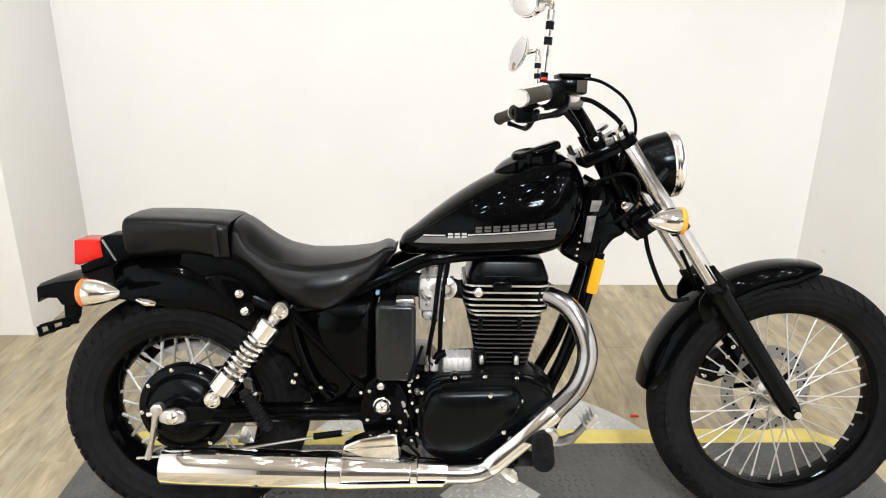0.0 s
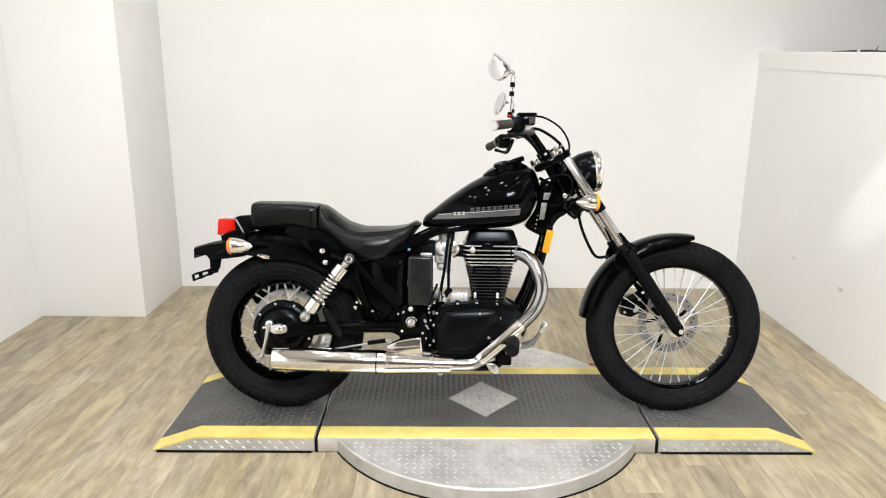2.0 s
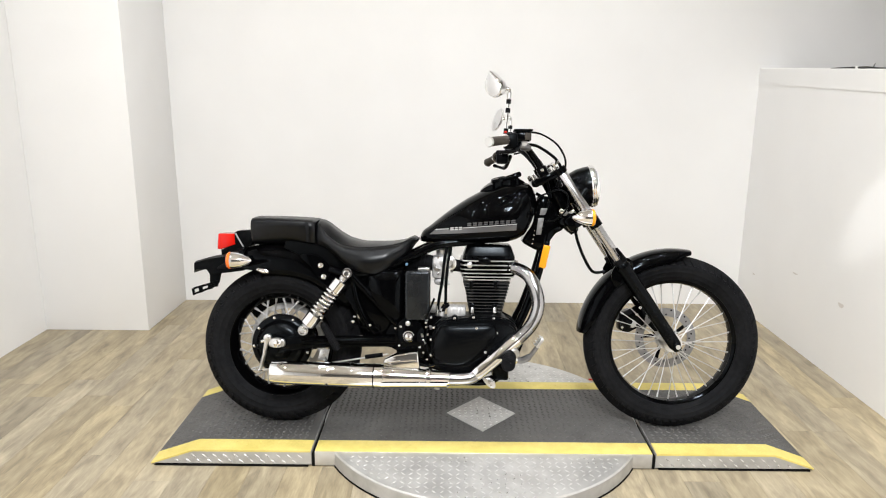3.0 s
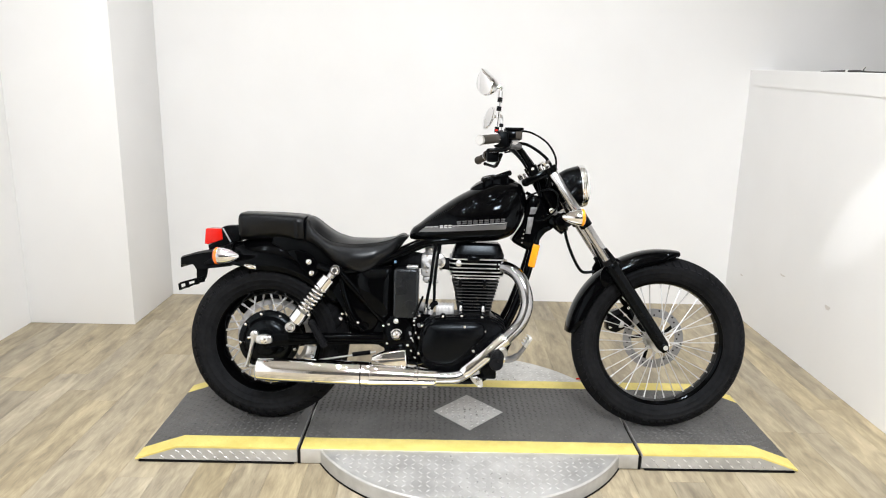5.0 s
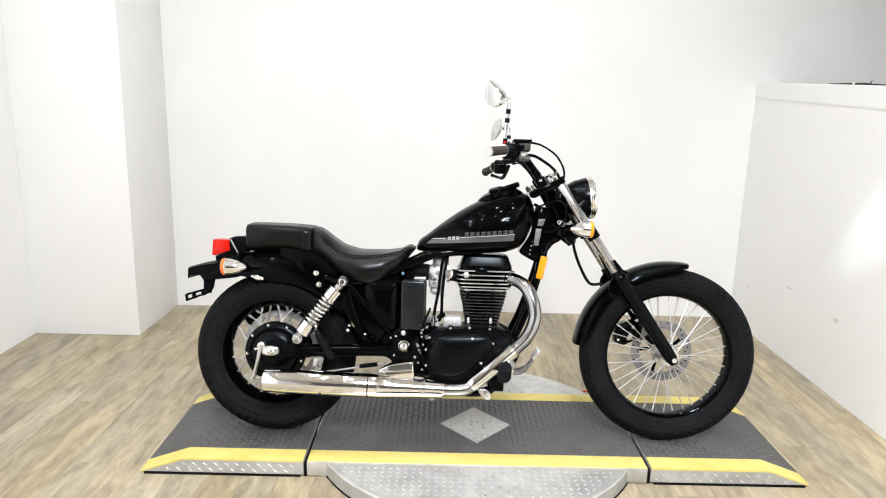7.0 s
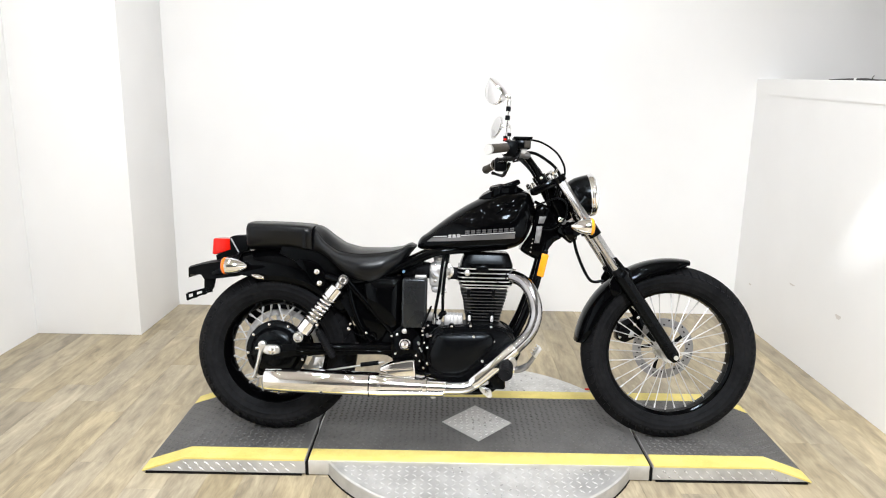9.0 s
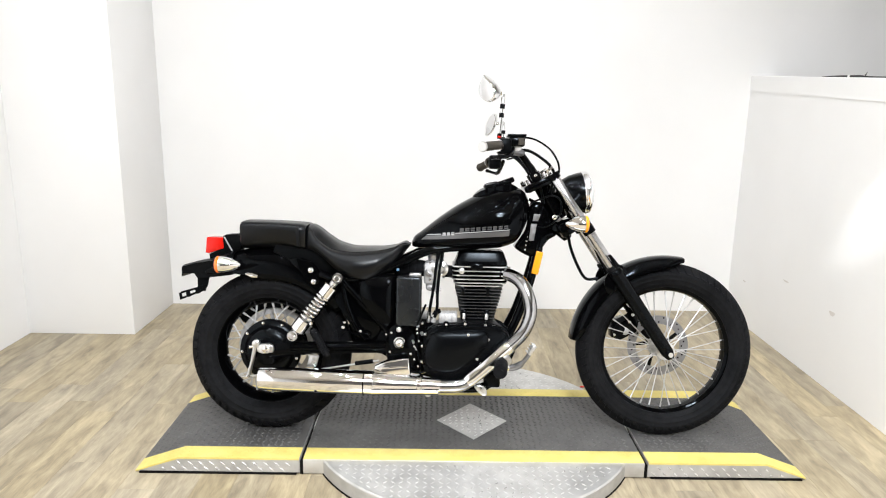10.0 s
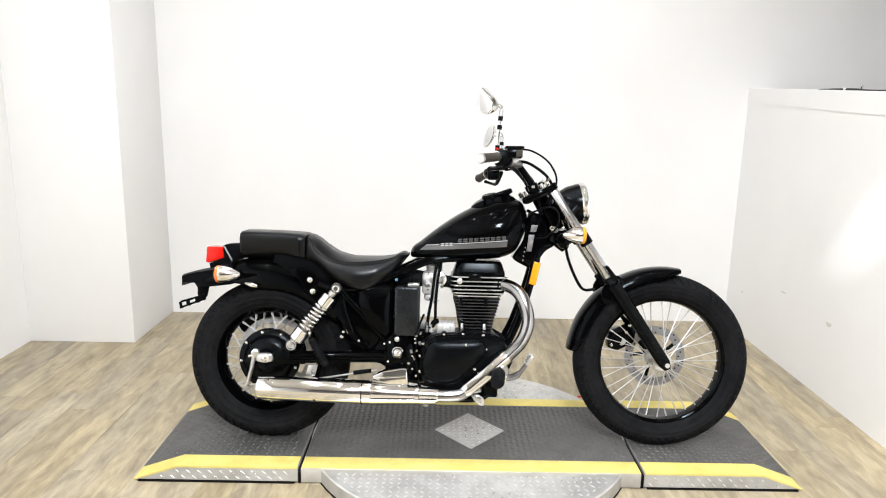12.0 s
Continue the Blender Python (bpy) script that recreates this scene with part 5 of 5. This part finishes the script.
# Chrome knobs added to give the glints on the black frame.
for x, y, z, r in ((0.293, -0.126, 0.429, 0.006), (0.287, -0.126, 0.411, 0.007), (0.351, -0.130, 0.399, 0.006), (0.445, -0.142, 0.392, 0.005), (0.535, -0.152, 0.325, 0.006)):
    bolt(bike, x, y, z, r, 0.007)
for c in ([(0.30, -0.12, 0.40), (0.33, -0.125, 0.385), (0.37, -0.13, 0.39), (0.385, -0.13, 0.375), (0.36, -0.13, 0.362)], [(0.55, -0.15, 0.44), (0.562, -0.155, 0.40), (0.556, -0.155, 0.35), (0.566, -0.155, 0.30), (0.575, -0.15, 0.26)], [(0.48, -0.14, 0.30), (0.50, -0.155, 0.285), (0.54, -0.155, 0.28), (0.58, -0.15, 0.24)]):
    part("wire", tube(bmesh.new(), smooth(c, 4), 0.0032, 8), GLOSS, bike, "thin black wire")
part("transmission_case", plate(bmesh.new(), rounded([(0.34, 0.33), (0.35, 0.42), (0.42, 0.44), (0.60, 0.44), (0.62, 0.34), (0.60, 0.25), (0.53, 0.24), (0.48, 0.30), (0.40, 0.315)], 3), -0.105, 0.105, 0.012), GLOSS, bike, "black gearbox casing")
part("belt_guard", plate(bmesh.new(), [(0.02, 0.36), (0.20, 0.385), (0.50, 0.37), (0.50, 0.30), (0.20, 0.27), (0.02, 0.24)], 0.092, 0.104, 0.004), PLASTIC, bike, "black drive belt guard")
# engine
part("cylinder_core", bbox(0.735, 0.825, -0.05, 0.05, 0.42, 0.66, 0.006), SATIN, bike, "black engine cylinder core")


def slab(x0, x1, half, z0, z1, r=0.02):
    """A fin: a flat plate with rounded corners, seen from above."""
    out = []
    for cx, cy, a0 in ((x1 - r, half - r, 0), (x0 + r, half - r, 90), (x0 + r, -half + r, 180), (x1 - r, -half + r, 270)):
        for k in range(5):
            a = radians(a0 + 90 * k / 4)
            out.append((cx + r * math.cos(a), cy + r * math.sin(a)))
    return loft(bmesh.new(), [[(x, y, z0) for x, y in out], [(x, y, z1) for x, y in out]])


head = part("cylinder_head", slab(0.69, 0.862, 0.085, 0.573, 0.655, 0.02), SATIN, bike, "black cylinder head with bright fin edges")
part("rocker_cover", loft(bmesh.new(), [[(0.784 + (x - 0.784) * k, y * (0.25 + 0.75 * k), z) for x, y in [(0.784 + 0.098 * math.copysign(abs(math.cos(a)) ** 0.3, math.cos(a)), 0.082 * math.copysign(abs(math.sin(a)) ** 0.3, math.sin(a))) for a in [2 * math.pi * j / 40 for j in range(40)]]] for z, k in ((0.640, 0.985), (0.643, 1.0), (0.651, 0.995), (0.669, 0.925), (0.684, 0.868), (0.690, 0.835), (0.6925, 0.78))]), ROCKER, head, "satin black rocker cover", 40)
for k, z in enumerate((0.5680, 0.5785, 0.5915, 0.6055, 0.6215, 0.6375)):
    x0, x1 = (0.692, 0.866) if k == 0 else (0.683, 0.878) if k == 1 else (0.678, 0.880)
    part("fin", slab(x0, x1, 0.105, z - 0.0022, z + 0.0022, 0.03), ALU, head, "polished cooling fin")
    part("fin_top", slab(x0 + 0.0014, x1 - 0.0014, 0.1036, z + 0.0021, z + 0.0030, 0.029), SATIN, head)
part("cam_cover", bbox(0.744, 0.789, -0.114, -0.08, 0.627, 0.650, 0.005), SATIN, head, "black cam chain boss")
bolt(head, 0.7124, -0.105, 0.6224, 0.0115, 0.010, ALU, "head_plug")
part("exhaust_stud", tube(bmesh.new(), [(0.872, -0.085, 0.632), (0.890, -0.088, 0.634)], 0.005, 8), CHROME, head)
cylinder = part("cylinder", slab(0.728, 0.825, 0.062, 0.42, 0.575, 0.02), SATIN, bike, "black finned engine cylinder")
for k in range(11):
    z = 0.555 - k * 0.0119
    x0, x1, half = lerp([(0.433, 0.7145, 0.836, 0.080), (0.476, 0.7055, 0.8445, 0.084), (0.517, 0.6995, 0.855, 0.092), (0.556, 0.689, 0.864, 0.099)], z)
    # Edge highlights are in the fin colour; black caps darken the gaps.
    part("fin", slab(x0, x1, half, z - 0.0030, z, 0.02), FIN, cylinder)
    part("fin_top", slab(x0 + 0.0015, x1 - 0.0015, half - 0.0015, z - 0.0032, z + 0.0006, 0.0195), PLASTIC, cylinder)
for x in (0.7243, 0.8065):
    part("stud_pocket", bbox(x - 0.010, x + 0.010, -0.086, -0.06, 0.440, 0.476, 0.003), SATIN, cylinder)
    part("stud_nut", tube(bmesh.new(), [(x, -0.089, 0.444), (x, -0.089, 0.462), (x, -0.089, 0.465)], [0.0065, 0.0065, 0.004], 8), ALU, cylinder)
for x in (0.7188, 0.8095):
    part("fin_boss", bbox(x - 0.006, x + 0.006, -0.1015, -0.08, 0.532, 0.562, 0.002), SATIN, cylinder)
case_pts = rounded([(0.583, 0.394), (0.606, 0.421), (0.646, 0.4325), (0.732, 0.438), (0.808, 0.4385), (0.852, 0.429), (0.884, 0.404), (0.884, 0.370), (0.825, 0.318), (0.775, 0.262), (0.726, 0.240), (0.682, 0.2275), (0.626, 0.2275), (0.592, 0.250), (0.574, 0.294), (0.576, 0.350)], 3)
case = part("crankcase", plate(bmesh.new(), case_pts, -0.135, -0.03, 0.010, 3), PLASTIC, bike, "satin black crankcase")
part("case_half", plate(bmesh.new(), [(0.72 + (x - 0.72) * 0.86, 0.31 + (z - 0.31) * 0.80) for x, z in case_pts], -0.04, 0.12, 0.012), PLASTIC, case)
part("cylinder_base", slab(0.712, 0.838, 0.080, 0.40, 0.434, 0.02), SATIN, case)
part("case_flange", plate(bmesh.new(), [(0.735 + (x - 0.735) * 0.985, 0.335 + (z - 0.335) * 0.985) for x, z in case_pts], -0.152, -0.130, 0.009, 4), ROCKER, case)
part("cover_step", plate(bmesh.new(), [(0.725 + (x - 0.725) * 0.945, 0.330 + (z - 0.330) * 0.93) for x, z in case_pts], -0.168, -0.148, 0.011, 4), ROCKER, case, "black outer casing step")
part("clutch_cover", pillow(bmesh.new(), rounded([(0.597, 0.381), (0.607, 0.402), (0.634, 0.413), (0.712, 0.4165), (0.787, 0.4175), (0.808, 0.404), (0.812, 0.380), (0.799, 0.356), (0.760, 0.315), (0.722, 0.2795), (0.679, 0.261), (0.625, 0.264), (0.594, 0.284), (0.583, 0.316), (0.586, 0.352)], 3), [(-0.155, 1.0), (-0.173, 1.0), (-0.180, 0.988), (-0.185, 0.962), (-0.189, 0.915), (-0.193, 0.80), (-0.196, 0.5), (-0.197, 0.1)]), ROCKER, case, "satin black clutch cover")
for x, z in ((0.6603, 0.4365), (0.7285, 0.4395), (0.8013, 0.4369), (0.8547, 0.406), (0.5864, 0.401), (0.5758, 0.357), (0.5757, 0.30)):
    part("bolt_boss", rev(bmesh.new(), [(0.0115, 0), (0.0115, 0.016), (0.009, 0.018)], (x, -0.135, z - 0.003), (0, -1, 0), 14), SATIN, case)
    bolt(case, x, -0.153, z - 0.003, 0.0062, 0.007)
for x, z in ((0.8116, 0.385), (0.7391, 0.405), (0.7717, 0.3187)):
    bolt(case, x, -0.166 if x > 0.8 else -0.186, z, 0.0062, 0.008)
for k in range(4):
    part("case_rib", tube(bmesh.new(), [(0.836 + 0.004 * k, -0.085 - 0.009 * k, 0.446 - 0.003 * k), (0.862, -0.10 - 0.009 * k, 0.436 - 0.002 * k), (0.884, -0.105 - 0.008 * k, 0.414)], 0.0028, 6), SATIN, case)
part("starter_motor", tube(bmesh.new(), [(0.634, -0.06, 0.446), (0.70, -0.06, 0.446)], 0.021, 16), CAST, bike, "cast alloy starter motor")
part("breather_cover", bbox(0.632, 0.700, -0.115, -0.05, 0.428, 0.468, 0.008), CAST, bike, "cast alloy engine cover")
for k in range(5):
    part("cover_rib", bbox(0.640 + k * 0.013, 0.644 + k * 0.013, -0.1165, -0.06, 0.440, 0.4705, 0.001), CAST, bike)
part("oil_fitting", tube(bmesh.new(), [(0.61, -0.10, 0.445), (0.622, -0.10, 0.468), (0.64, -0.10, 0.474)], 0.010, 10), SATIN, bike)

# carburettor and intake
carb = part("carburettor", bbox(0.574, 0.634, -0.078, 0.03, 0.566, 0.650, 0.012), CAST, bike, "cast alloy carburettor")
part("float_bowl", bbox(0.581, 0.625, -0.068, 0.02, 0.540, 0.572, 0.014), CAST, carb)
part("carb_top", tube(bmesh.new(), [(0.617, -0.03, 0.65), (0.617, -0.03, 0.675)], 0.03, 18), CAST, carb)
part("throttle_drum", rev(bmesh.new(), [(0.026, 0), (0.026, 0.008), (0.014, 0.012), (0.010, 0.018)], (0.638, -0.075, 0.625), (0, -1, 0), 20), ALU, carb)
for x, z in ((0.596, 0.646), (0.596, 0.586), (0.63, 0.58), (0.606, 0.552)):
    bolt(carb, x, -0.076, z, 0.005)
part("vacuum_chamber", rev(bmesh.new(), [(0.024, 0), (0.026, 0.004), (0.026, 0.018), (0.018, 0.026), (0.006, 0.028)], (0.612, -0.045, 0.664), (0, -0.35, 1), 22), ALU, carb, "polished carburettor top")
part("fuel_inlet", tube(bmesh.new(), smooth([(0.60, -0.078, 0.60), (0.590, -0.088, 0.605), (0.580, -0.088, 0.622)], 3), 0.005, 8), ALU, carb)
part("choke_lever", plate(bmesh.new(), [(0.60, 0.628), (0.612, 0.640), (0.632, 0.604), (0.624, 0.598)], -0.088, -0.082, 0.001), ALU, carb)
part("idle_screw", tube(bmesh.new(), [(0.626, -0.08, 0.566), (0.634, -0.088, 0.546)], 0.006, 8), CAST, carb)
part("carb_clamp", tube(bmesh.new(), [(0.584, -0.03, 0.619), (0.592, -0.03, 0.618)], 0.032, 20), ALU, carb)
part("carb_clamp", tube(bmesh.new(), [(0.646, -0.03, 0.615), (0.654, -0.03, 0.614)], 0.029, 20), ALU, carb)
part("drain_plug", rev(bmesh.new(), [(0.008, 0), (0.008, 0.008), (0.004, 0.010)], (0.612, -0.03, 0.538), (0, 0, -1), 10), CHROME, carb)
for x, z, r in ((0.550, 0.448, 0.008), (0.556, 0.432, 0.010), (0.572, 0.402, 0.010), (0.541, 0.372, 0.008), (0.552, 0.346, 0.006)):
    part("oil_union", tube(bmesh.new(), [(x, -0.148, z), (x + 0.004, -0.158, z - 0.006)], r * 0.55, 8), ALU, bike)
part("oil_pipe", tube(bmesh.new(), smooth([(0.556, -0.165, 0.43), (0.568, -0.165, 0.46), (0.585, -0.13, 0.50)], 4), 0.004, 8), PLASTIC, bike)
part("air_boot", tube(bmesh.new(), [(0.47, -0.03, 0.625), (0.50, -0.03, 0.628), (0.52, -0.03, 0.628), (0.56, -0.03, 0.622), (0.592, -0.03, 0.618)], [0.036, 0.036, 0.031, 0.030, 0.028], 18), RUBBER, bike, "black rubber intake boot")
for x in (0.497, 0.511, 0.525, 0.539):
    part("boot_rib", tube(bmesh.new(), [(x, -0.03, 0.6275), (x + 0.006, -0.03, 0.627)], 0.0375, 18), RUBBER, bike)
part("intake_stub", tube(bmesh.new(), [(0.645, -0.03, 0.615), (0.665, -0.03, 0.612), (0.70, -0.03, 0.61)], [0.026, 0.022, 0.026], 16), RUBBER, bike)
for c in ([(0.63, -0.085, 0.70), (0.62, -0.095, 0.64), (0.612, -0.10, 0.56), (0.602, -0.105, 0.50), (0.595, -0.105, 0.44)], [(0.645, -0.08, 0.70), (0.632, -0.09, 0.62), (0.626, -0.095, 0.54), (0.625, -0.095, 0.48), (0.612, -0.095, 0.445)]):
    part("hose", tube(bmesh.new(), smooth(c, 5), 0.0055, 8), PLASTIC, bike, "black rubber hose")
part("hose_clip", tube(bmesh.new(), [(0.597, -0.105, 0.47), (0.594, -0.105, 0.432)], 0.006, 8), ALU, bike)
part("hose_end", tube(bmesh.new(), [(0.612, -0.10, 0.432), (0.613, -0.10, 0.46)], 0.010, 10), CAST, bike)

# exhaust
ex = smooth([(0.862, -0.075, 0.612), (0.895, -0.10, 0.607), (0.925, -0.125, 0.588), (0.950, -0.145, 0.545), (0.960, -0.155, 0.485), (0.938, -0.165, 0.419), (0.890, -0.175, 0.368), (0.835, -0.185, 0.321), (0.780, -0.19, 0.273), (0.742, -0.195, 0.240), (0.705, -0.20, 0.225), (0.63, -0.20, 0.222)], 6)
pipe = part("exhaust_pipe", tube(bmesh.new(), ex, 0.0235, 24), PIPE, bike, "heat-tinted chrome exhaust pipe")
part("exhaust_flange", tube(bmesh.new(), [(0.855, -0.07, 0.612), (0.872, -0.083, 0.611)], 0.032, 18), SATIN, pipe)
sh = smooth([(0.886, -0.178, 0.365), (0.855, -0.184, 0.339), (0.820, -0.190, 0.3085), (0.780, -0.193, 0.274), (0.737, -0.198, 0.2385)], 5)
part("heat_shield", tube(bmesh.new(), sh, [0.0255] + [0.0262] * (len(sh) - 2) + [0.024], 24), CHROME, pipe, "chrome exhaust heat shield")
muf = part("muffler", rev(bmesh.new(), [(0.036, 0.004), (0.0385, 0.0), (0.0408, 0.004), (0.0415, 0.06), (0.0425, 0.20), (0.0425, 0.398), (0.0385, 0.41), (0.0345, 0.47), (0.0297, 0.55), (0.0268, 0.61), (0.0262, 0.64), (0.02, 0.642)], (0.004, -0.20, 0.2365), (1, 0, -0.020), 40), CHROME, bike, "long tapered chrome muffler")
part("muffler_clamp", rev(bmesh.new(), [(0.031, 0), (0.0335, 0.002), (0.0335, 0.016), (0.031, 0.018)], (0.56, -0.20, 0.2254), (1, 0, -0.020), 32, ring=True), CHROME, muf)
part("muffler_band", rev(bmesh.new(), [(0.0415, 0), (0.0445, 0.001), (0.0445, 0.004), (0.0415, 0.005)], (0.372, -0.20, 0.2291), (1, 0, -0.020), 40, ring=True), SATIN, muf)
part("muffler_band", rev(bmesh.new(), [(0.0405, 0), (0.044, 0.001), (0.044, 0.004), (0.0405, 0.005)], (0.404, -0.20, 0.2285), (1, 0, -0.020), 40, ring=True), CHROME, muf)
part("muffler_outlet", rev(bmesh.new(), [(0.0355, 0.0), (0.030, 0.0005), (0.022, 0.004), (0.005, 0.006)], (0.0065, -0.20, 0.2365), (1, 0, -0.012), 24), SATIN, muf, "dark muffler outlet")
part("muffler_strap", plate(bmesh.new(), [(0.158, 0.268), (0.172, 0.310), (0.205, 0.310), (0.195, 0.268)], -0.150, -0.144, 0.002), ALU, muf)
part("muffler_shield", loft(bmesh.new(), [[(x, -0.20 + r * math.cos(a), 0.2290 - 0.02 * (x - 0.402) + r * math.sin(a)) for a in [radians(200 + 130 * k / 12) for k in range(13)]] + [(x, -0.20 + (r - 0.003) * math.cos(a), 0.2290 - 0.02 * (x - 0.402) + (r - 0.003) * math.sin(a)) for a in [radians(330 - 130 * k / 12) for k in range(13)]] for x, r in ((0.402, 0.044), (0.47, 0.0405), (0.55, 0.0365), (0.61, 0.0345), (0.636, 0.0335), (0.642, 0.029))]), CHROME, muf, "chrome lower heat shield", 30)
part("exhaust_guard", plate(bmesh.new(), [(0.408, 0.276), (0.412, 0.290), (0.45, 0.306), (0.522, 0.319), (0.531, 0.315), (0.538, 0.262), (0.530, 0.254), (0.46, 0.262)], -0.205, -0.165, 0.005, 3), CHROME, bike, "polished chrome foot guard")
part("guard_rib", plate(bmesh.new(), [(0.42, 0.284), (0.53, 0.294), (0.53, 0.288), (0.42, 0.278)], -0.209, -0.203, 0.0015), CHROME, bike)

# foot controls
fp = part("footpeg", tube(bmesh.new(), [(0.858, -0.195, 0.309), (0.857, -0.200, 0.309), (0.847, -0.292, 0.299), (0.846, -0.296, 0.2985), (0.846, -0.297, 0.2985), (0.847, -0.292, 0.299)], [0.020, 0.0235, 0.0235, 0.021, 0.012, 0.010], 22), RUBBER, bike, "black rubber footpeg")
for k in range(5):
    p = Vector((0.8555, -0.214, 0.3075)).lerp(Vector((0.848, -0.282, 0.300)), k / 4)
    part("rib", tube(bmesh.new(), [p, p + Vector((-0.0006, -0.006, -0.0006))], 0.0243, 22), RUBBER, fp)
part("peg_bracket", tube(bmesh.new(), smooth([(0.84, -0.10, 0.24), (0.855, -0.16, 0.275), (0.862, -0.198, 0.309)], 4), 0.013, 12), CAST, fp)
part("peg_clevis", rev(bmesh.new(), [(0.014, -0.012), (0.017, -0.008), (0.017, 0.008), (0.014, 0.012)], (0.876, -0.200, 0.318), UP, 16), ALU, fp)
pedal = part("brake_pedal", tube(bmesh.new(), smooth([(0.872, -0.165, 0.290), (0.900, -0.17, 0.287), (0.928, -0.18, 0.302), (0.948, -0.19, 0.330), (0.958, -0.20, 0.352)], 4), [0.012] * 9 + [0.008] * 8, 10), DISC, bike, "dark polished rear brake pedal")
part("pedal_pad", box(bmesh.new(), (0.962, -0.205, 0.362), (0.040, 0.045, 0.012), 0.004, Matrix.Rotation(radians(-58), 4, "Y")), ALU, pedal)
for k in range(4):
    p = Vector((0.952, -0.205, 0.350)).lerp(Vector((0.970, -0.205, 0.378)), k / 3)
    part("rib", box(bmesh.new(), p + Vector((-0.006, 0, 0.003)), (0.003, 0.043, 0.009), 0.001, Matrix.Rotation(radians(-58), 4, "Y")), ALU, pedal)
part("pedal_pivot", rev(bmesh.new(), [(0.014, 0), (0.014, 0.012), (0.009, 0.016)], (0.874, -0.176, 0.290), (0, -1, 0), 14), CHROME, pedal)
part("pedal_spring", tube(bmesh.new(), [(0.885, -0.16, 0.30), (0.905, -0.158, 0.345)], 0.005, 8), SATIN, pedal)
part("frame_tab", plate(bmesh.new(), rounded([(0.765, 0.215), (0.80, 0.215), (0.812, 0.185), (0.795, 0.180), (0.775, 0.198)], 3), -0.165, -0.150, 0.004), ALU, bike, "polished footrest mounting lug")
part("lower_mount", bbox(0.80, 0.86, -0.13, -0.05, 0.20, 0.28, 0.008), SATIN, bike)
part("drain_bolt", rev(bmesh.new(), [(0.010, 0), (0.010, 0.012), (0.006, 0.014)], (0.60, -0.175, 0.190), (0, 0, -1), 10), ALU, bike)

# ---- floor planks ----
PW, PL, YNEAR = 0.127, 0.92, -3.6
floor = bpy.data.objects["floor"]
lay = random.Random(5)
plank_mesh, vs, fs = None, [], []
for col in range(math.ceil((XR - XL) / PW)):
    x, w = XL + col * PW, min(PW, XR - XL - col * PW)
    y = YF - lay.random() * PL
    while y < YB and w > 0.01:
        y0, y1 = max(y, YF), min(y + PL, YB)
        y += PL
        if y1 - y0 < 0.02:
            continue
        if y1 < YNEAR:
            k = len(vs)
            vs += [(x + a * w + (0.0003 - 0.0006 * a), y0 + b * (y1 - y0) + (0.0003 - 0.0006 * b), c) for c in (-0.004, 0) for a, b in ((0, 0), (1, 0), (1, 1), (0, 1))]
            fs += [(k + 4, k + 5, k + 6, k + 7)] + [(k + j, k + (j + 1) % 4, k + 4 + (j + 1) % 4, k + 4 + j) for j in range(4)]
            continue
        full = abs(y1 - y0 - PL) < 1e-6 and abs(w - PW) < 1e-6
        if full and plank_mesh:
            ob = new("plank", plank_mesh)
            ob.parent = floor
        else:
            ob = part("plank", bbox(0.0003, w - 0.0003, 0.0003, y1 - y0 - 0.0003, -0.004, 0, 0.0005), PLANK, floor, smooth=False)
            if full:
                plank_mesh = ob.data
        ob.location = (x, y0, 0)
part("planks", (vs, fs), PLANK, floor, "wood-look planks laid side by side", smooth=False, kind="stuff")
